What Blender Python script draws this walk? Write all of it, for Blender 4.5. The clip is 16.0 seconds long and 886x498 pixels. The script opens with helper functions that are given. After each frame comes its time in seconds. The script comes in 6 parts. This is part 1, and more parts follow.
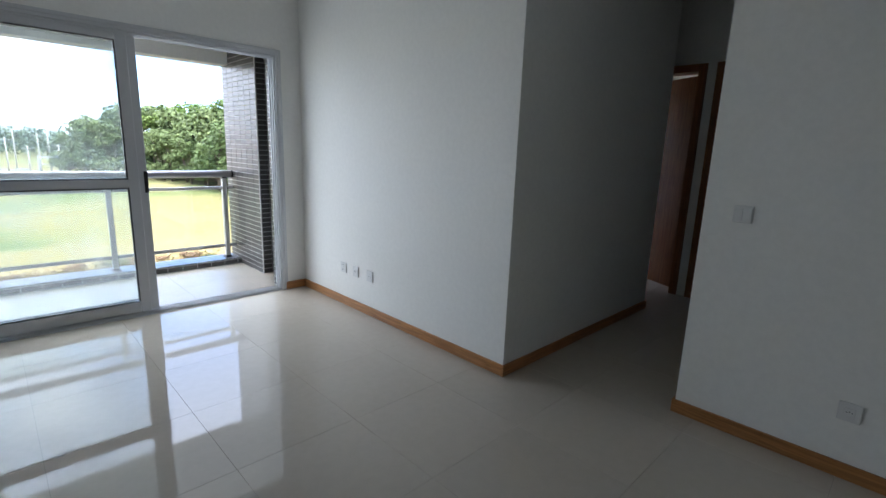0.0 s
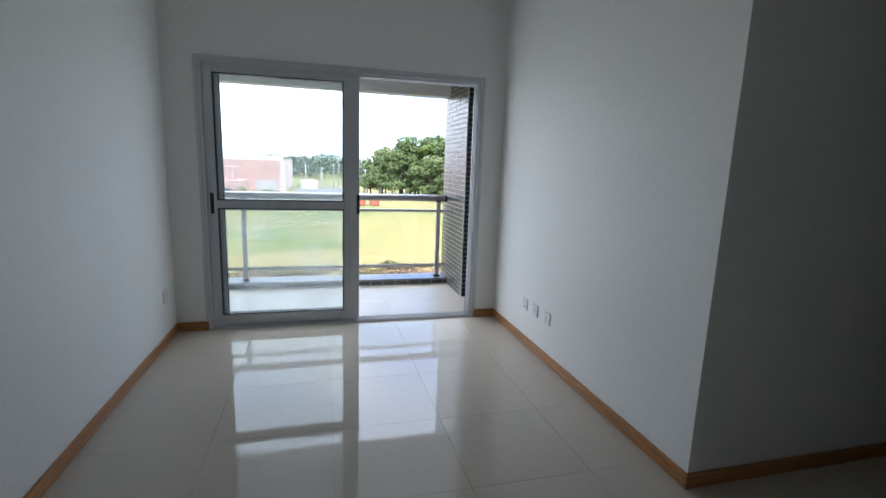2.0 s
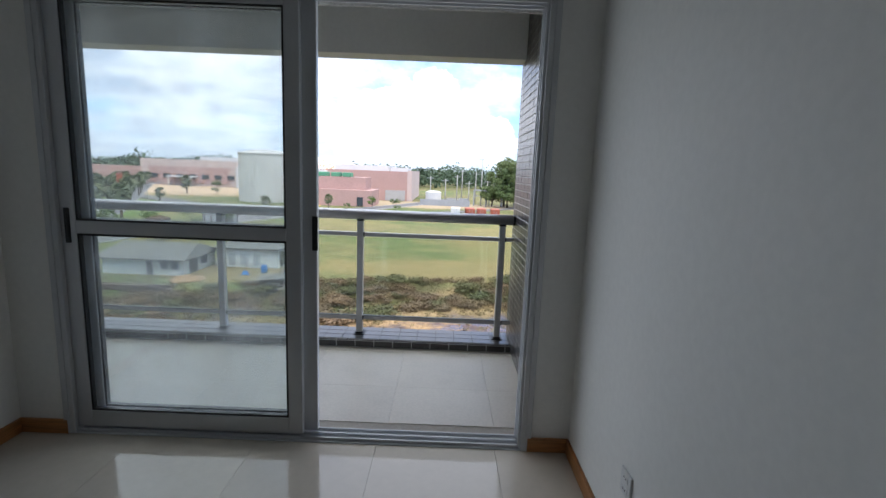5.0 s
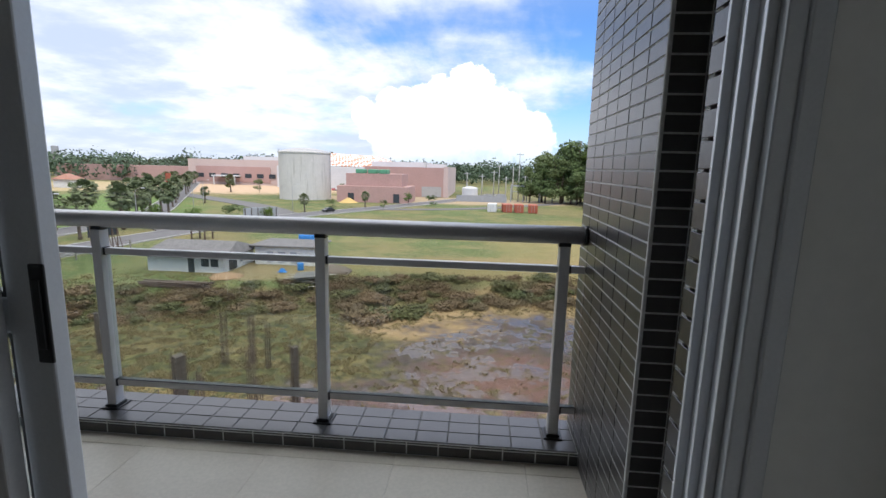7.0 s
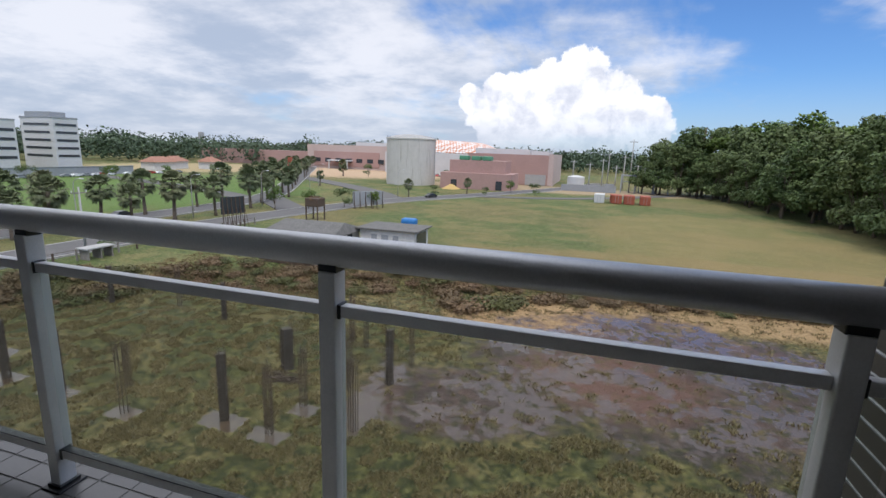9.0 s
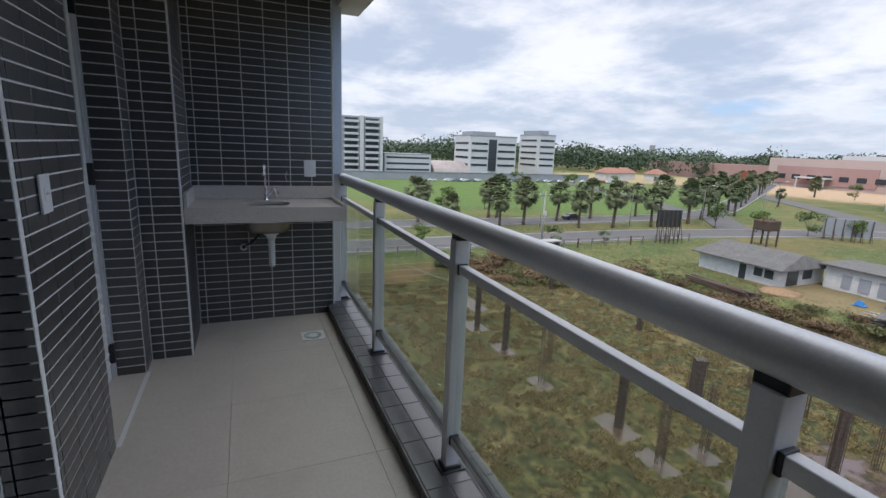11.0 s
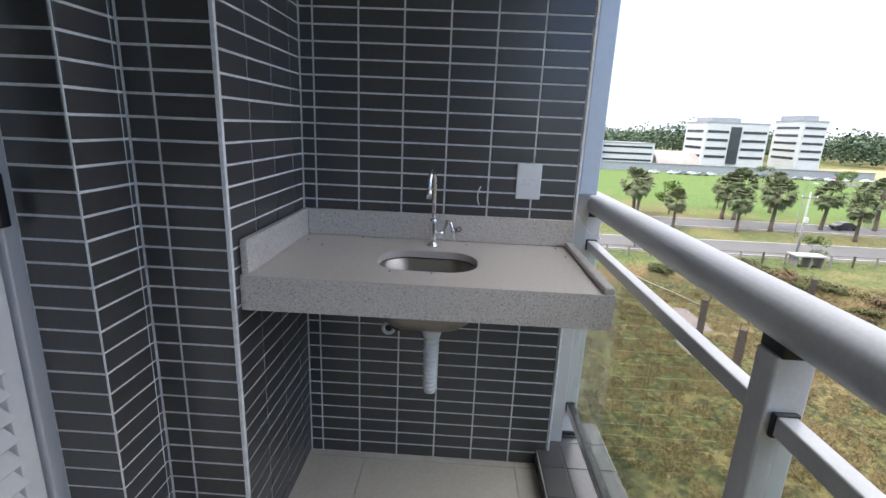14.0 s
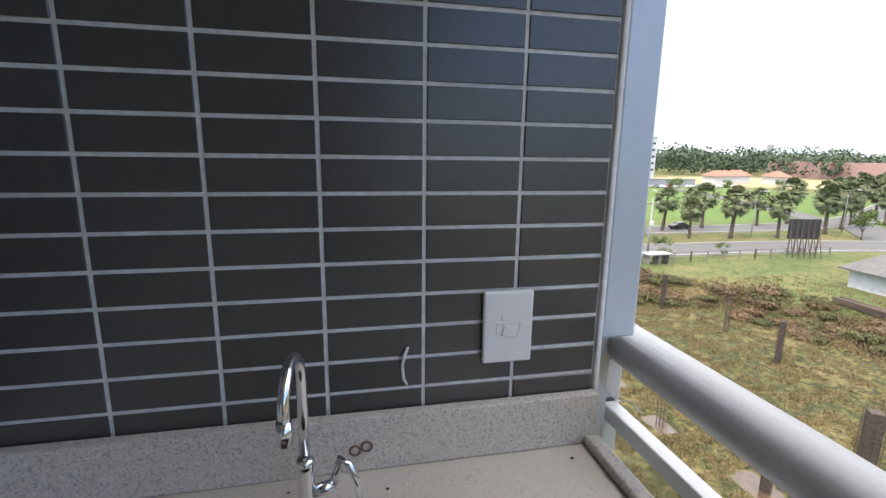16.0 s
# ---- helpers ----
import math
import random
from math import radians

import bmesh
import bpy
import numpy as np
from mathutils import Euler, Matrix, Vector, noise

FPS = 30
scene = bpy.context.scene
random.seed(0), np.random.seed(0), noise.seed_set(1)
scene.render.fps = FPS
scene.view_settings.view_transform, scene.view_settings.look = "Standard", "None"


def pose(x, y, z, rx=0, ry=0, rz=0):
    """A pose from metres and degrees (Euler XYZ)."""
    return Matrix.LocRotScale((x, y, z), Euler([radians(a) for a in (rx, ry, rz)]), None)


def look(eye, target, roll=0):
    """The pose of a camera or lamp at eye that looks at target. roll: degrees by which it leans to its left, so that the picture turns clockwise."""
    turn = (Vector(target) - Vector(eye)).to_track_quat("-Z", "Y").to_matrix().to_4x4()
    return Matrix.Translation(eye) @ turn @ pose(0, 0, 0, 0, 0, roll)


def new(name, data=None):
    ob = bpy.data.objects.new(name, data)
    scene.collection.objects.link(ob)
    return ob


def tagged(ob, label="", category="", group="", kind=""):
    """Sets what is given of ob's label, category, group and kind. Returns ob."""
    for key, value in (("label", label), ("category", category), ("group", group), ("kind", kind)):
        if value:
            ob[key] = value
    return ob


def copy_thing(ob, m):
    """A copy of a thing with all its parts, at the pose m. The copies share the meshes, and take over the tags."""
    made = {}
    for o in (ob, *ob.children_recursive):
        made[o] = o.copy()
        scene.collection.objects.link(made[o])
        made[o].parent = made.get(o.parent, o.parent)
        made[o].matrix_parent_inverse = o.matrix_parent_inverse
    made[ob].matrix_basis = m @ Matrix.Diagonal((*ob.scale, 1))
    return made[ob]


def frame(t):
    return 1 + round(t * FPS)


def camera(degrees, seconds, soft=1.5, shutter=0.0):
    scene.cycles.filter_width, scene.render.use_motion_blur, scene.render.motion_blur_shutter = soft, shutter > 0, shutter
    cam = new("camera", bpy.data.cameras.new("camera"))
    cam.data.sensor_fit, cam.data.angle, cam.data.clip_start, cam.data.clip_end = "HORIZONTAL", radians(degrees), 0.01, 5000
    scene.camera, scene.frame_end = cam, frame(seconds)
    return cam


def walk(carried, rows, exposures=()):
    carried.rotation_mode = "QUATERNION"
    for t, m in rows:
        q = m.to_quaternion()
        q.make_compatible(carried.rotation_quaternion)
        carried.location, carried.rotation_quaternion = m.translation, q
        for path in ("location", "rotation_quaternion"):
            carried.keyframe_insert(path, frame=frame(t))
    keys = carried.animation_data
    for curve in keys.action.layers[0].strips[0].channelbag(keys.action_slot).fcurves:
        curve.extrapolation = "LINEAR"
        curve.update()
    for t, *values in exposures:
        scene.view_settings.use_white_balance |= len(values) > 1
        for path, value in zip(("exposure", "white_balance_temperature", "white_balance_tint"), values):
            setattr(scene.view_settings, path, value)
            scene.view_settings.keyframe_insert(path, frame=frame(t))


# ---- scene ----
cam = camera(86.7, 16.0)
PATH = [
    (0, (0.571, -4.252, 1.399), (1.941, -2.855, 0.986), 2.0),
    (0.5, (0.642, -4.26, 1.415), (1.804, -2.682, 1.015), 2.0),
    (1, (0.803, -4.188, 1.426), (1.76, -2.471, 1.054), 2.3),
    (1.5, (0.937, -4.153, 1.421), (1.686, -2.335, 1.054), 2.1),
    (2, (1.166, -4.163, 1.438), (1.67, -2.26, 1.088), 2.0),
    (2.5, (1.391, -4.046, 1.44), (1.733, -2.103, 1.109), 2.3),
    (3, (1.655, -3.805, 1.423), (1.874, -1.841, 1.112), 2.3),
    (3.5, (1.868, -3.482, 1.411), (2.022, -1.511, 1.105), 2.0),
    (4, (2.005, -3.094, 1.395), (2.049, -1.118, 1.085), 2.0),
    (4.5, (2.071, -2.654, 1.387), (2.073, -0.678, 1.083), 2.3),
    (4.7, (2.093, -2.476, 1.39), (2.096, -0.501, 1.076), 2.3),
    (6.8, (2.217, -0.777, 1.33), (2.073, 1.19, 0.996), 1.4),
    (7, (2.208, -0.625, 1.324), (2.051, 1.339, 0.983), 1.4),
    (7.5, (2.176, -0.282, 1.321), (2.034, 1.679, 0.955), 1.3),
    (8, (2.18, 0.022, 1.319), (2.044, 1.98, 0.931), 1.2),
    (8.5, (2.152, 0.268, 1.317), (1.885, 2.208, 0.912), 1.3),
    (9, (2.075, 0.474, 1.297), (1.508, 2.348, 0.891), 2.0),
    (9.5, (2.028, 0.58, 1.297), (1.036, 2.262, 0.867), 1.5),
    (10, (2.032, 0.66, 1.308), (0.624, 2.01, 0.866), 1.0),
    (10.2, (2.026, 0.693, 1.306), (0.504, 1.916, 0.87), 1.3),
    (12.3, (1.13, 0.985, 1.309), (-0.81, 1.21, 0.879), 2.7),
    (12.5, (0.99, 1.001, 1.308), (-0.957, 1.162, 0.877), 2.7),
    (13, (0.602, 0.986, 1.303), (-1.35, 1.032, 0.868), 3.1),
    (13.5, (0.219, 0.997, 1.29), (-1.723, 1.01, 0.813), 3.0),
    (14, (-0.145, 1.032, 1.287), (-2.078, 0.966, 0.78), 2.5),
    (14.5, (-0.487, 1.011, 1.267), (-2.423, 0.89, 0.78), 1.6),
    (15, (-0.759, 1.008, 1.291), (-2.696, 0.944, 0.801), 0.8),
    (15.5, (-0.963, 1.033, 1.345), (-2.91, 1.137, 0.897), 0.8),
    (16, (-1.09, 1.004, 1.391), (-3.005, 1.417, 0.985), 0.8),
]
EXPOSURES = [(0, 2.45, 5950, 13), (1.5, 2.25, 5950, 13), (3, 1.7, 5950, 14), (4, 1.22, 5950, 14), (4.7, 0.98, 6000, 14), (6.8, 0.5, 6200, 14), (8, 0.28, 6150, 14), (8.5, 0.2, 6100, 14), (9, -0.08, 6100, 14), (10.2, -0.14, 6100, 14), (12.3, 0.80, 6350, 14), (14, 1.15, 6450, 14), (15, 1.55, 6550, 14), (16, 1.15, 6650, 14)]
walk(cam, [(t, look(eye, target, roll)) for t, eye, target, roll in PATH], EXPOSURES)

# ---- sky, clouds and sun ----
SUN_FROM = Vector((0.30, -0.42, 0.86)).normalized()


def node(tree, kind, **values):
    n = tree.nodes.new(kind)
    for key, value in values.items():
        if key in n.inputs:
            n.inputs[key].default_value = value
    return n


def calc(tree, op, a, b=0.0, c=None, clamp=False):
    n = tree.nodes.new("ShaderNodeMath")
    n.operation, n.use_clamp = op, clamp
    for i, v in enumerate((a, b) if c is None else (a, b, c)):
        if isinstance(v, (int, float)):
            n.inputs[i].default_value = v
        else:
            tree.links.new(v, n.inputs[i])
    return n.outputs[0]


def vcalc(tree, op, a, b, out=0):
    n = tree.nodes.new("ShaderNodeVectorMath")
    n.operation = op
    for i, v in enumerate((a, b)):
        if isinstance(v, (tuple, list)):
            n.inputs[i].default_value = v
        else:
            tree.links.new(v, n.inputs[i])
    return n.outputs[out]


def ramp(tree, value, low, high):
    """0 at low, 1 at high, smooth between."""
    n = tree.nodes.new("ShaderNodeMapRange")
    n.interpolation_type = "SMOOTHSTEP"
    tree.links.new(value, n.inputs[0])
    n.inputs[1].default_value, n.inputs[2].default_value = low, high
    return n.outputs[0]


def mixed(tree, fac, a, b, blend="MIX"):
    n = tree.nodes.new("ShaderNodeMix")
    n.data_type, n.blend_type = "RGBA", blend
    for i, v in ((0, fac), (6, a), (7, b)):
        if isinstance(v, (int, float)):
            n.inputs[i].default_value = v
        elif isinstance(v, (tuple, list)):
            n.inputs[i].default_value = (*v[:3], 1)
        else:
            tree.links.new(v, n.inputs[i])
    return n.outputs[2]


def noise_of(tree, vector, scale, detail=4.0, rough=0.55, distort=0.0):
    n = tree.nodes.new("ShaderNodeTexNoise")
    tree.links.new(vector, n.inputs["Vector"])
    n.inputs["Scale"].default_value, n.inputs["Detail"].default_value = scale, detail
    n.inputs["Roughness"].default_value, n.inputs["Distortion"].default_value = rough, distort
    return n.outputs["Fac"]


world = bpy.data.worlds.new("sky")
scene.world = world
world.use_nodes = True
wt = world.node_tree
wt.nodes.clear()
sky = wt.nodes.new("ShaderNodeTexSky")
sky.sky_type, sky.sun_disc = "NISHITA", False
sky.sun_elevation = math.asin(SUN_FROM.z)
sky.sun_rotation = math.atan2(SUN_FROM.x, SUN_FROM.y)
sky.air_density, sky.dust_density, sky.ozone_density = 1.0, 0.6, 1.5
direction = wt.nodes.new("ShaderNodeTexCoord").outputs["Generated"]
split = wt.nodes.new("ShaderNodeSeparateXYZ")
wt.links.new(direction, split.inputs[0])
# flat cloud layers: the direction is laid onto a level sheet high above
up = calc(wt, "MAXIMUM", calc(wt, "ADD", split.outputs[2], 0.20), 0.05)
sheet = wt.nodes.new("ShaderNodeCombineXYZ")
wt.links.new(calc(wt, "DIVIDE", split.outputs[0], up), sheet.inputs[0])
wt.links.new(calc(wt, "DIVIDE", split.outputs[1], up), sheet.inputs[1])
billow = noise_of(wt, sheet.outputs[0], 0.50, 7.0, 0.56, 0.15)
wisps = noise_of(wt, vcalc(wt, "MULTIPLY", sheet.outputs[0], (1.0, 0.45, 1.0)), 1.7, 8.0, 0.6, 0.4)
# more cloud to the north-west (over the far towers), a clear blue gap to the north-east
west = ramp(wt, calc(wt, "SUBTRACT", calc(wt, "MULTIPLY", split.outputs[1], 0.25), split.outputs[0]), -0.05, 0.85)
cover = calc(wt, "ADD", calc(wt, "ADD", calc(wt, "MULTIPLY", billow, 0.74), calc(wt, "MULTIPLY", wisps, 0.26)), calc(wt, "MULTIPLY", west, 0.19))
layer = ramp(wt, cover, 0.50, 0.62)
# one towering cumulus to the north
fluff = noise_of(wt, direction, 22.0, 9.0, 0.6, 0.2)
heap = None
for x, y, z, r in ((-0.03, 1.0, 0.150, 0.055), (-0.09, 1.0, 0.135, 0.05), (-0.20, 1.0, 0.125, 0.035), (-0.25, 1.0, 0.11, 0.03), (-0.15, 1.0, 0.10, 0.06), (0.03, 1.0, 0.115, 0.055), (0.07, 1.0, 0.085, 0.04), (-0.07, 1.0, 0.07, 0.10), (0.01, 1.0, 0.06, 0.07), (-0.18, 1.0, 0.06, 0.07), (0.11, 1.0, 0.085, 0.032), (0.10, 1.0, 0.05, 0.05)):
    far = vcalc(wt, "DISTANCE", direction, tuple(Vector((x, y, z)).normalized()), out=1)
    blob = calc(wt, "SUBTRACT", 1.0, calc(wt, "DIVIDE", far, r))
    heap = blob if heap is None else calc(wt, "SMOOTH_MAX", heap, blob, 0.15)
heap_edge = ramp(wt, calc(wt, "ADD", heap, calc(wt, "MULTIPLY", calc(wt, "SUBTRACT", fluff, 0.5), 1.25)), 0.0, 0.16)
shade = noise_of(wt, sheet.outputs[0], 1.1, 7.0, 0.6, 0.1)
cloud = mixed(wt, ramp(wt, shade, 0.40, 0.62), (5.2, 5.9, 6.8), (9.7, 9.7, 9.6))
tower = mixed(wt, ramp(wt, fluff, 0.30, 0.62), (7.8, 8.1, 8.7), (12.0, 11.9, 11.7))
clear = mixed(wt, 1.0, sky.outputs[0], (0.74, 1.08, 1.48), "MULTIPLY")
sky_colour = mixed(wt, calc(wt, "MULTIPLY", layer, 0.92), clear, cloud)
haze = ramp(wt, split.outputs[2], 0.16, 0.0)
sky_colour = mixed(wt, calc(wt, "MULTIPLY", haze, 0.55), sky_colour, (5.6, 6.3, 7.2))
sky_colour = mixed(wt, calc(wt, "MULTIPLY", heap_edge, ramp(wt, split.outputs[2], -0.02, 0.10)), sky_colour, tower)
# brightness added to the unseen high sky, to light the balcony more
sky_colour = mixed(wt, calc(wt, "MULTIPLY", ramp(wt, split.outputs[2], 0.26, 0.75), 0.9), sky_colour, (17.6, 18.0, 18.4))
back = node(wt, "ShaderNodeBackground", Strength=0.10)
wt.links.new(sky_colour, back.inputs[0])
wt.links.new(back.outputs[0], wt.nodes.new("ShaderNodeOutputWorld").inputs[0])

sun = new("sun", bpy.data.lights.new("sun", "SUN"))
sun.data.energy, sun.data.angle, sun.data.color = 1.5, radians(0.6), (1.0, 0.95, 0.87)
sun.matrix_world = look(SUN_FROM * 100, (0, 0, 0))

# added fill lamp in the sliding door opening, boosting the sky's light indoors
door_fill = new("door_fill_lamp", bpy.data.lights.new("door_fill_lamp", "AREA"))
door_fill.data.shape, door_fill.data.size, door_fill.data.size_y = "RECTANGLE", 2.30, 2.16
door_fill.data.energy, door_fill.data.color = 3.5, (0.86, 0.95, 1.0)
door_fill.matrix_world = look((1.41, 0.175, 1.10), (1.41, -1.0, 1.10))

# ---- materials ----
def material(name, colour, rough=0.6, metal=0.0, grain=0.0, grain_scale=40.0, stain=0.0, stain_scale=2.5, bump=0.0, bump_scale=120.0, vary=0.0, coat=0.0, rough_vary=0.0, second=None):
    """A surface with fine grain, broad stains, relief, and a tone that varies from piece to piece."""
    m = bpy.data.materials.new(name)
    m.use_nodes = True
    t = m.node_tree
    b = t.nodes["Principled BSDF"]
    b.inputs["Roughness"].default_value, b.inputs["Metallic"].default_value = rough, metal
    b.inputs["Coat Weight"].default_value = coat
    at = t.nodes.new("ShaderNodeNewGeometry").outputs["Position"]
    out = None
    fine = noise_of(t, at, grain_scale, 5.0, 0.6)
    broad = noise_of(t, at, stain_scale, 4.0, 0.6)
    low = tuple(c * (1 - grain) for c in colour)
    high = second or tuple(min(1, c * (1 + grain)) for c in colour)
    out = mixed(t, ramp(t, fine, 0.3, 0.7), low, high)
    if stain:
        out = mixed(t, calc(t, "MULTIPLY", ramp(t, broad, 0.42, 0.75), stain), out, tuple(c * 0.55 for c in colour))
    if vary:
        pick = t.nodes.new("ShaderNodeObjectInfo").outputs["Random"]
        isle = t.nodes.new("ShaderNodeNewGeometry").outputs["Random Per Island"]
        tone = calc(t, "ADD", 1 - vary, calc(t, "MULTIPLY", calc(t, "FRACT", calc(t, "ADD", pick, isle)), 2 * vary))
        grey = t.nodes.new("ShaderNodeCombineColor")
        for i in range(3):
            t.links.new(tone, grey.inputs[i])
        out = mixed(t, 1.0, out, grey.outputs[0], "MULTIPLY")
    t.links.new(out, b.inputs["Base Color"])
    if rough_vary:
        t.links.new(calc(t, "ADD", rough, calc(t, "MULTIPLY", calc(t, "SUBTRACT", broad, 0.5), rough_vary), clamp=True), b.inputs["Roughness"])
    if bump:
        n = node(t, "ShaderNodeBump", Strength=bump, Distance=0.01)
        t.links.new(noise_of(t, at, bump_scale, 5.0, 0.6), n.inputs["Height"])
        t.links.new(n.outputs[0], b.inputs["Normal"])
    return m


def wood(name, colour, along, rough=0.35, scale=6.0):
    """Stained wood; along: the axis the grain runs in (0, 1 or 2)."""
    m = bpy.data.materials.new(name)
    m.use_nodes = True
    t = m.node_tree
    b = t.nodes["Principled BSDF"]
    b.inputs["Roughness"].default_value = rough
    at = t.nodes.new("ShaderNodeNewGeometry").outputs["Position"]
    stretch = [12.0, 12.0, 12.0]
    stretch[along] = 0.6
    lines = noise_of(t, vcalc(t, "MULTIPLY", at, tuple(stretch)), scale, 6.0, 0.65, 0.8)
    broad = noise_of(t, at, 3.0, 3.0)
    out = mixed(t, ramp(t, lines, 0.3, 0.72), tuple(c * 0.62 for c in colour), tuple(c * 1.25 for c in colour))
    out = mixed(t, calc(t, "MULTIPLY", ramp(t, broad, 0.4, 0.7), 0.25), out, tuple(c * 0.6 for c in colour))
    t.links.new(out, b.inputs["Base Color"])
    n = node(t, "ShaderNodeBump", Strength=0.15, Distance=0.003)
    t.links.new(lines, n.inputs["Height"])
    t.links.new(n.outputs[0], b.inputs["Normal"])
    return m


def clear_glass(name, tint, haze=0.0):
    m = bpy.data.materials.new(name)
    m.use_nodes = True
    t = m.node_tree
    t.nodes.clear()
    clear = node(t, "ShaderNodeBsdfTransparent", Color=(*tint, 1))
    gloss = node(t, "ShaderNodeBsdfGlossy", Roughness=0.02)
    dusty = node(t, "ShaderNodeBsdfDiffuse", Color=(0.75, 0.77, 0.78, 1))
    through_dust = node(t, "ShaderNodeBsdfTranslucent", Color=(0.75, 0.77, 0.78, 1))
    film = t.nodes.new("ShaderNodeMixShader")
    film.inputs[0].default_value = 0.6
    t.links.new(dusty.outputs[0], film.inputs[1])
    t.links.new(through_dust.outputs[0], film.inputs[2])
    facing = node(t, "ShaderNodeLayerWeight", Blend=0.5).outputs["Facing"]
    fresnel = calc(t, "ADD", 0.035, calc(t, "MULTIPLY", calc(t, "POWER", facing, 5.0), 0.5))
    shiny = t.nodes.new("ShaderNodeMixShader")
    t.links.new(fresnel, shiny.inputs[0])
    t.links.new(clear.outputs[0], shiny.inputs[1])
    t.links.new(gloss.outputs[0], shiny.inputs[2])
    dirty = t.nodes.new("ShaderNodeMixShader")
    at = t.nodes.new("ShaderNodeNewGeometry").outputs["Position"]
    t.links.new(calc(t, "MULTIPLY", ramp(t, noise_of(t, at, 3.0, 5.0, 0.65), 0.2, 0.8), haze), dirty.inputs[0])
    t.links.new(shiny.outputs[0], dirty.inputs[1])
    t.links.new(film.outputs[0], dirty.inputs[2])
    t.links.new(dirty.outputs[0], t.nodes.new("ShaderNodeOutputMaterial").inputs[0])
    return m


M_WALL = material("white_wall_paint", (0.84, 0.83, 0.80), 0.6, grain=0.02, grain_scale=30, stain=0.05, stain_scale=0.8, bump=0.018, bump_scale=180)
M_CEIL = material("ceiling_paint", (0.86, 0.86, 0.84), 0.8, grain=0.02, bump=0.05, bump_scale=200)
M_FLOOR = material("polished_porcelain", (0.52, 0.465, 0.39), 0.045, grain=0.02, grain_scale=18, stain=0.02, stain_scale=1.6, vary=0.02, rough_vary=0.03)
M_FLOOR.node_tree.nodes["Principled BSDF"].inputs["Specular IOR Level"].default_value = 0.38
M_GROUT = material("floor_grout", (0.34, 0.31, 0.27), 0.8, grain=0.1)
M_BALC = material("matt_beige_porcelain", (0.55, 0.495, 0.43), 0.32, grain=0.05, grain_scale=60, stain=0.18, stain_scale=3.0, vary=0.03, bump=0.04, rough_vary=0.15)
M_BASE_X = wood("baseboard_wood_x", (0.42, 0.185, 0.060), 0, 0.4)
M_BASE_Y = wood("baseboard_wood_y", (0.42, 0.185, 0.060), 1, 0.4)
M_DOOR = wood("door_wood", (0.27, 0.105, 0.040), 2, 0.35)
M_ALU = material("silver_aluminium", (0.56, 0.57, 0.59), 0.38, metal=0.35, grain=0.03, grain_scale=200, stain=0.10, stain_scale=5, rough_vary=0.15)
M_RAIL = material("grey_aluminium_rail", (0.60, 0.595, 0.59), 0.36, metal=0.2, grain=0.04, grain_scale=150, stain=0.15, stain_scale=6, rough_vary=0.2, bump=0.02)
# light grey paint; the blue of the reflected sky is put into the colour
M_FIN = material("sky_tinted_aluminium", (0.52, 0.58, 0.66), 0.4, metal=0.25, grain=0.03, stain=0.1)
M_GLASS = clear_glass("window_glass", (0.94, 0.96, 0.955), 0.11)
M_RAILGLASS = clear_glass("balustrade_glass", (0.90, 0.93, 0.905), 0.004)
M_DARKGLASS = material("dark_tinted_glass", (0.012, 0.012, 0.009), 0.45, grain=0.1)
M_DARKGLASS.node_tree.nodes["Principled BSDF"].inputs["Specular IOR Level"].default_value = 0.12
M_BLACK = material("black_plastic", (0.012, 0.012, 0.013), 0.4, grain=0.1)
M_WHITE = material("white_plastic", (0.72, 0.72, 0.71), 0.35, grain=0.01, stain=0.08, stain_scale=30)
M_TILE = material("slate_grey_strip_tile", (0.054, 0.051, 0.050), 0.29, grain=0.08, grain_scale=70, stain=0.03, stain_scale=6, vary=0.10, bump=0.06, bump_scale=90, rough_vary=0.06)
M_TILE.node_tree.nodes["Principled BSDF"].inputs["Specular IOR Level"].default_value = 0.8
M_JOINT = material("pale_tile_joint", (0.72, 0.72, 0.71), 0.85, grain=0.12, grain_scale=60, stain=0.25, stain_scale=5, bump=0.1)
M_DARKJOINT = material("dirty_grout", (0.10, 0.098, 0.092), 0.85, grain=0.25, grain_scale=60, stain=0.5, stain_scale=6, bump=0.1)
M_HANDRAIL = material("brushed_handrail_aluminium", (0.56, 0.56, 0.565), 0.40, metal=0.5, grain=0.05, grain_scale=150, stain=0.06, stain_scale=9, rough_vary=0.08, bump=0.02)
M_CHROME = material("chrome", (0.80, 0.80, 0.81), 0.10, metal=1.0, stain=0.15, stain_scale=40, rough_vary=0.2)
M_STEEL = material("brushed_steel", (0.29, 0.27, 0.24), 0.36, metal=1.0, grain=0.06, grain_scale=150, rough_vary=0.2)
M_LOUVRE = material("white_lacquered_aluminium", (0.68, 0.675, 0.66), 0.4, grain=0.02, stain=0.15, stain_scale=6)
M_OUTER = material("exterior_render", (0.55, 0.54, 0.51), 0.85, grain=0.05, stain=0.2, stain_scale=0.5, bump=0.1)
M_PUTTY = material("dried_putty", (0.62, 0.62, 0.60), 0.8, grain=0.1)


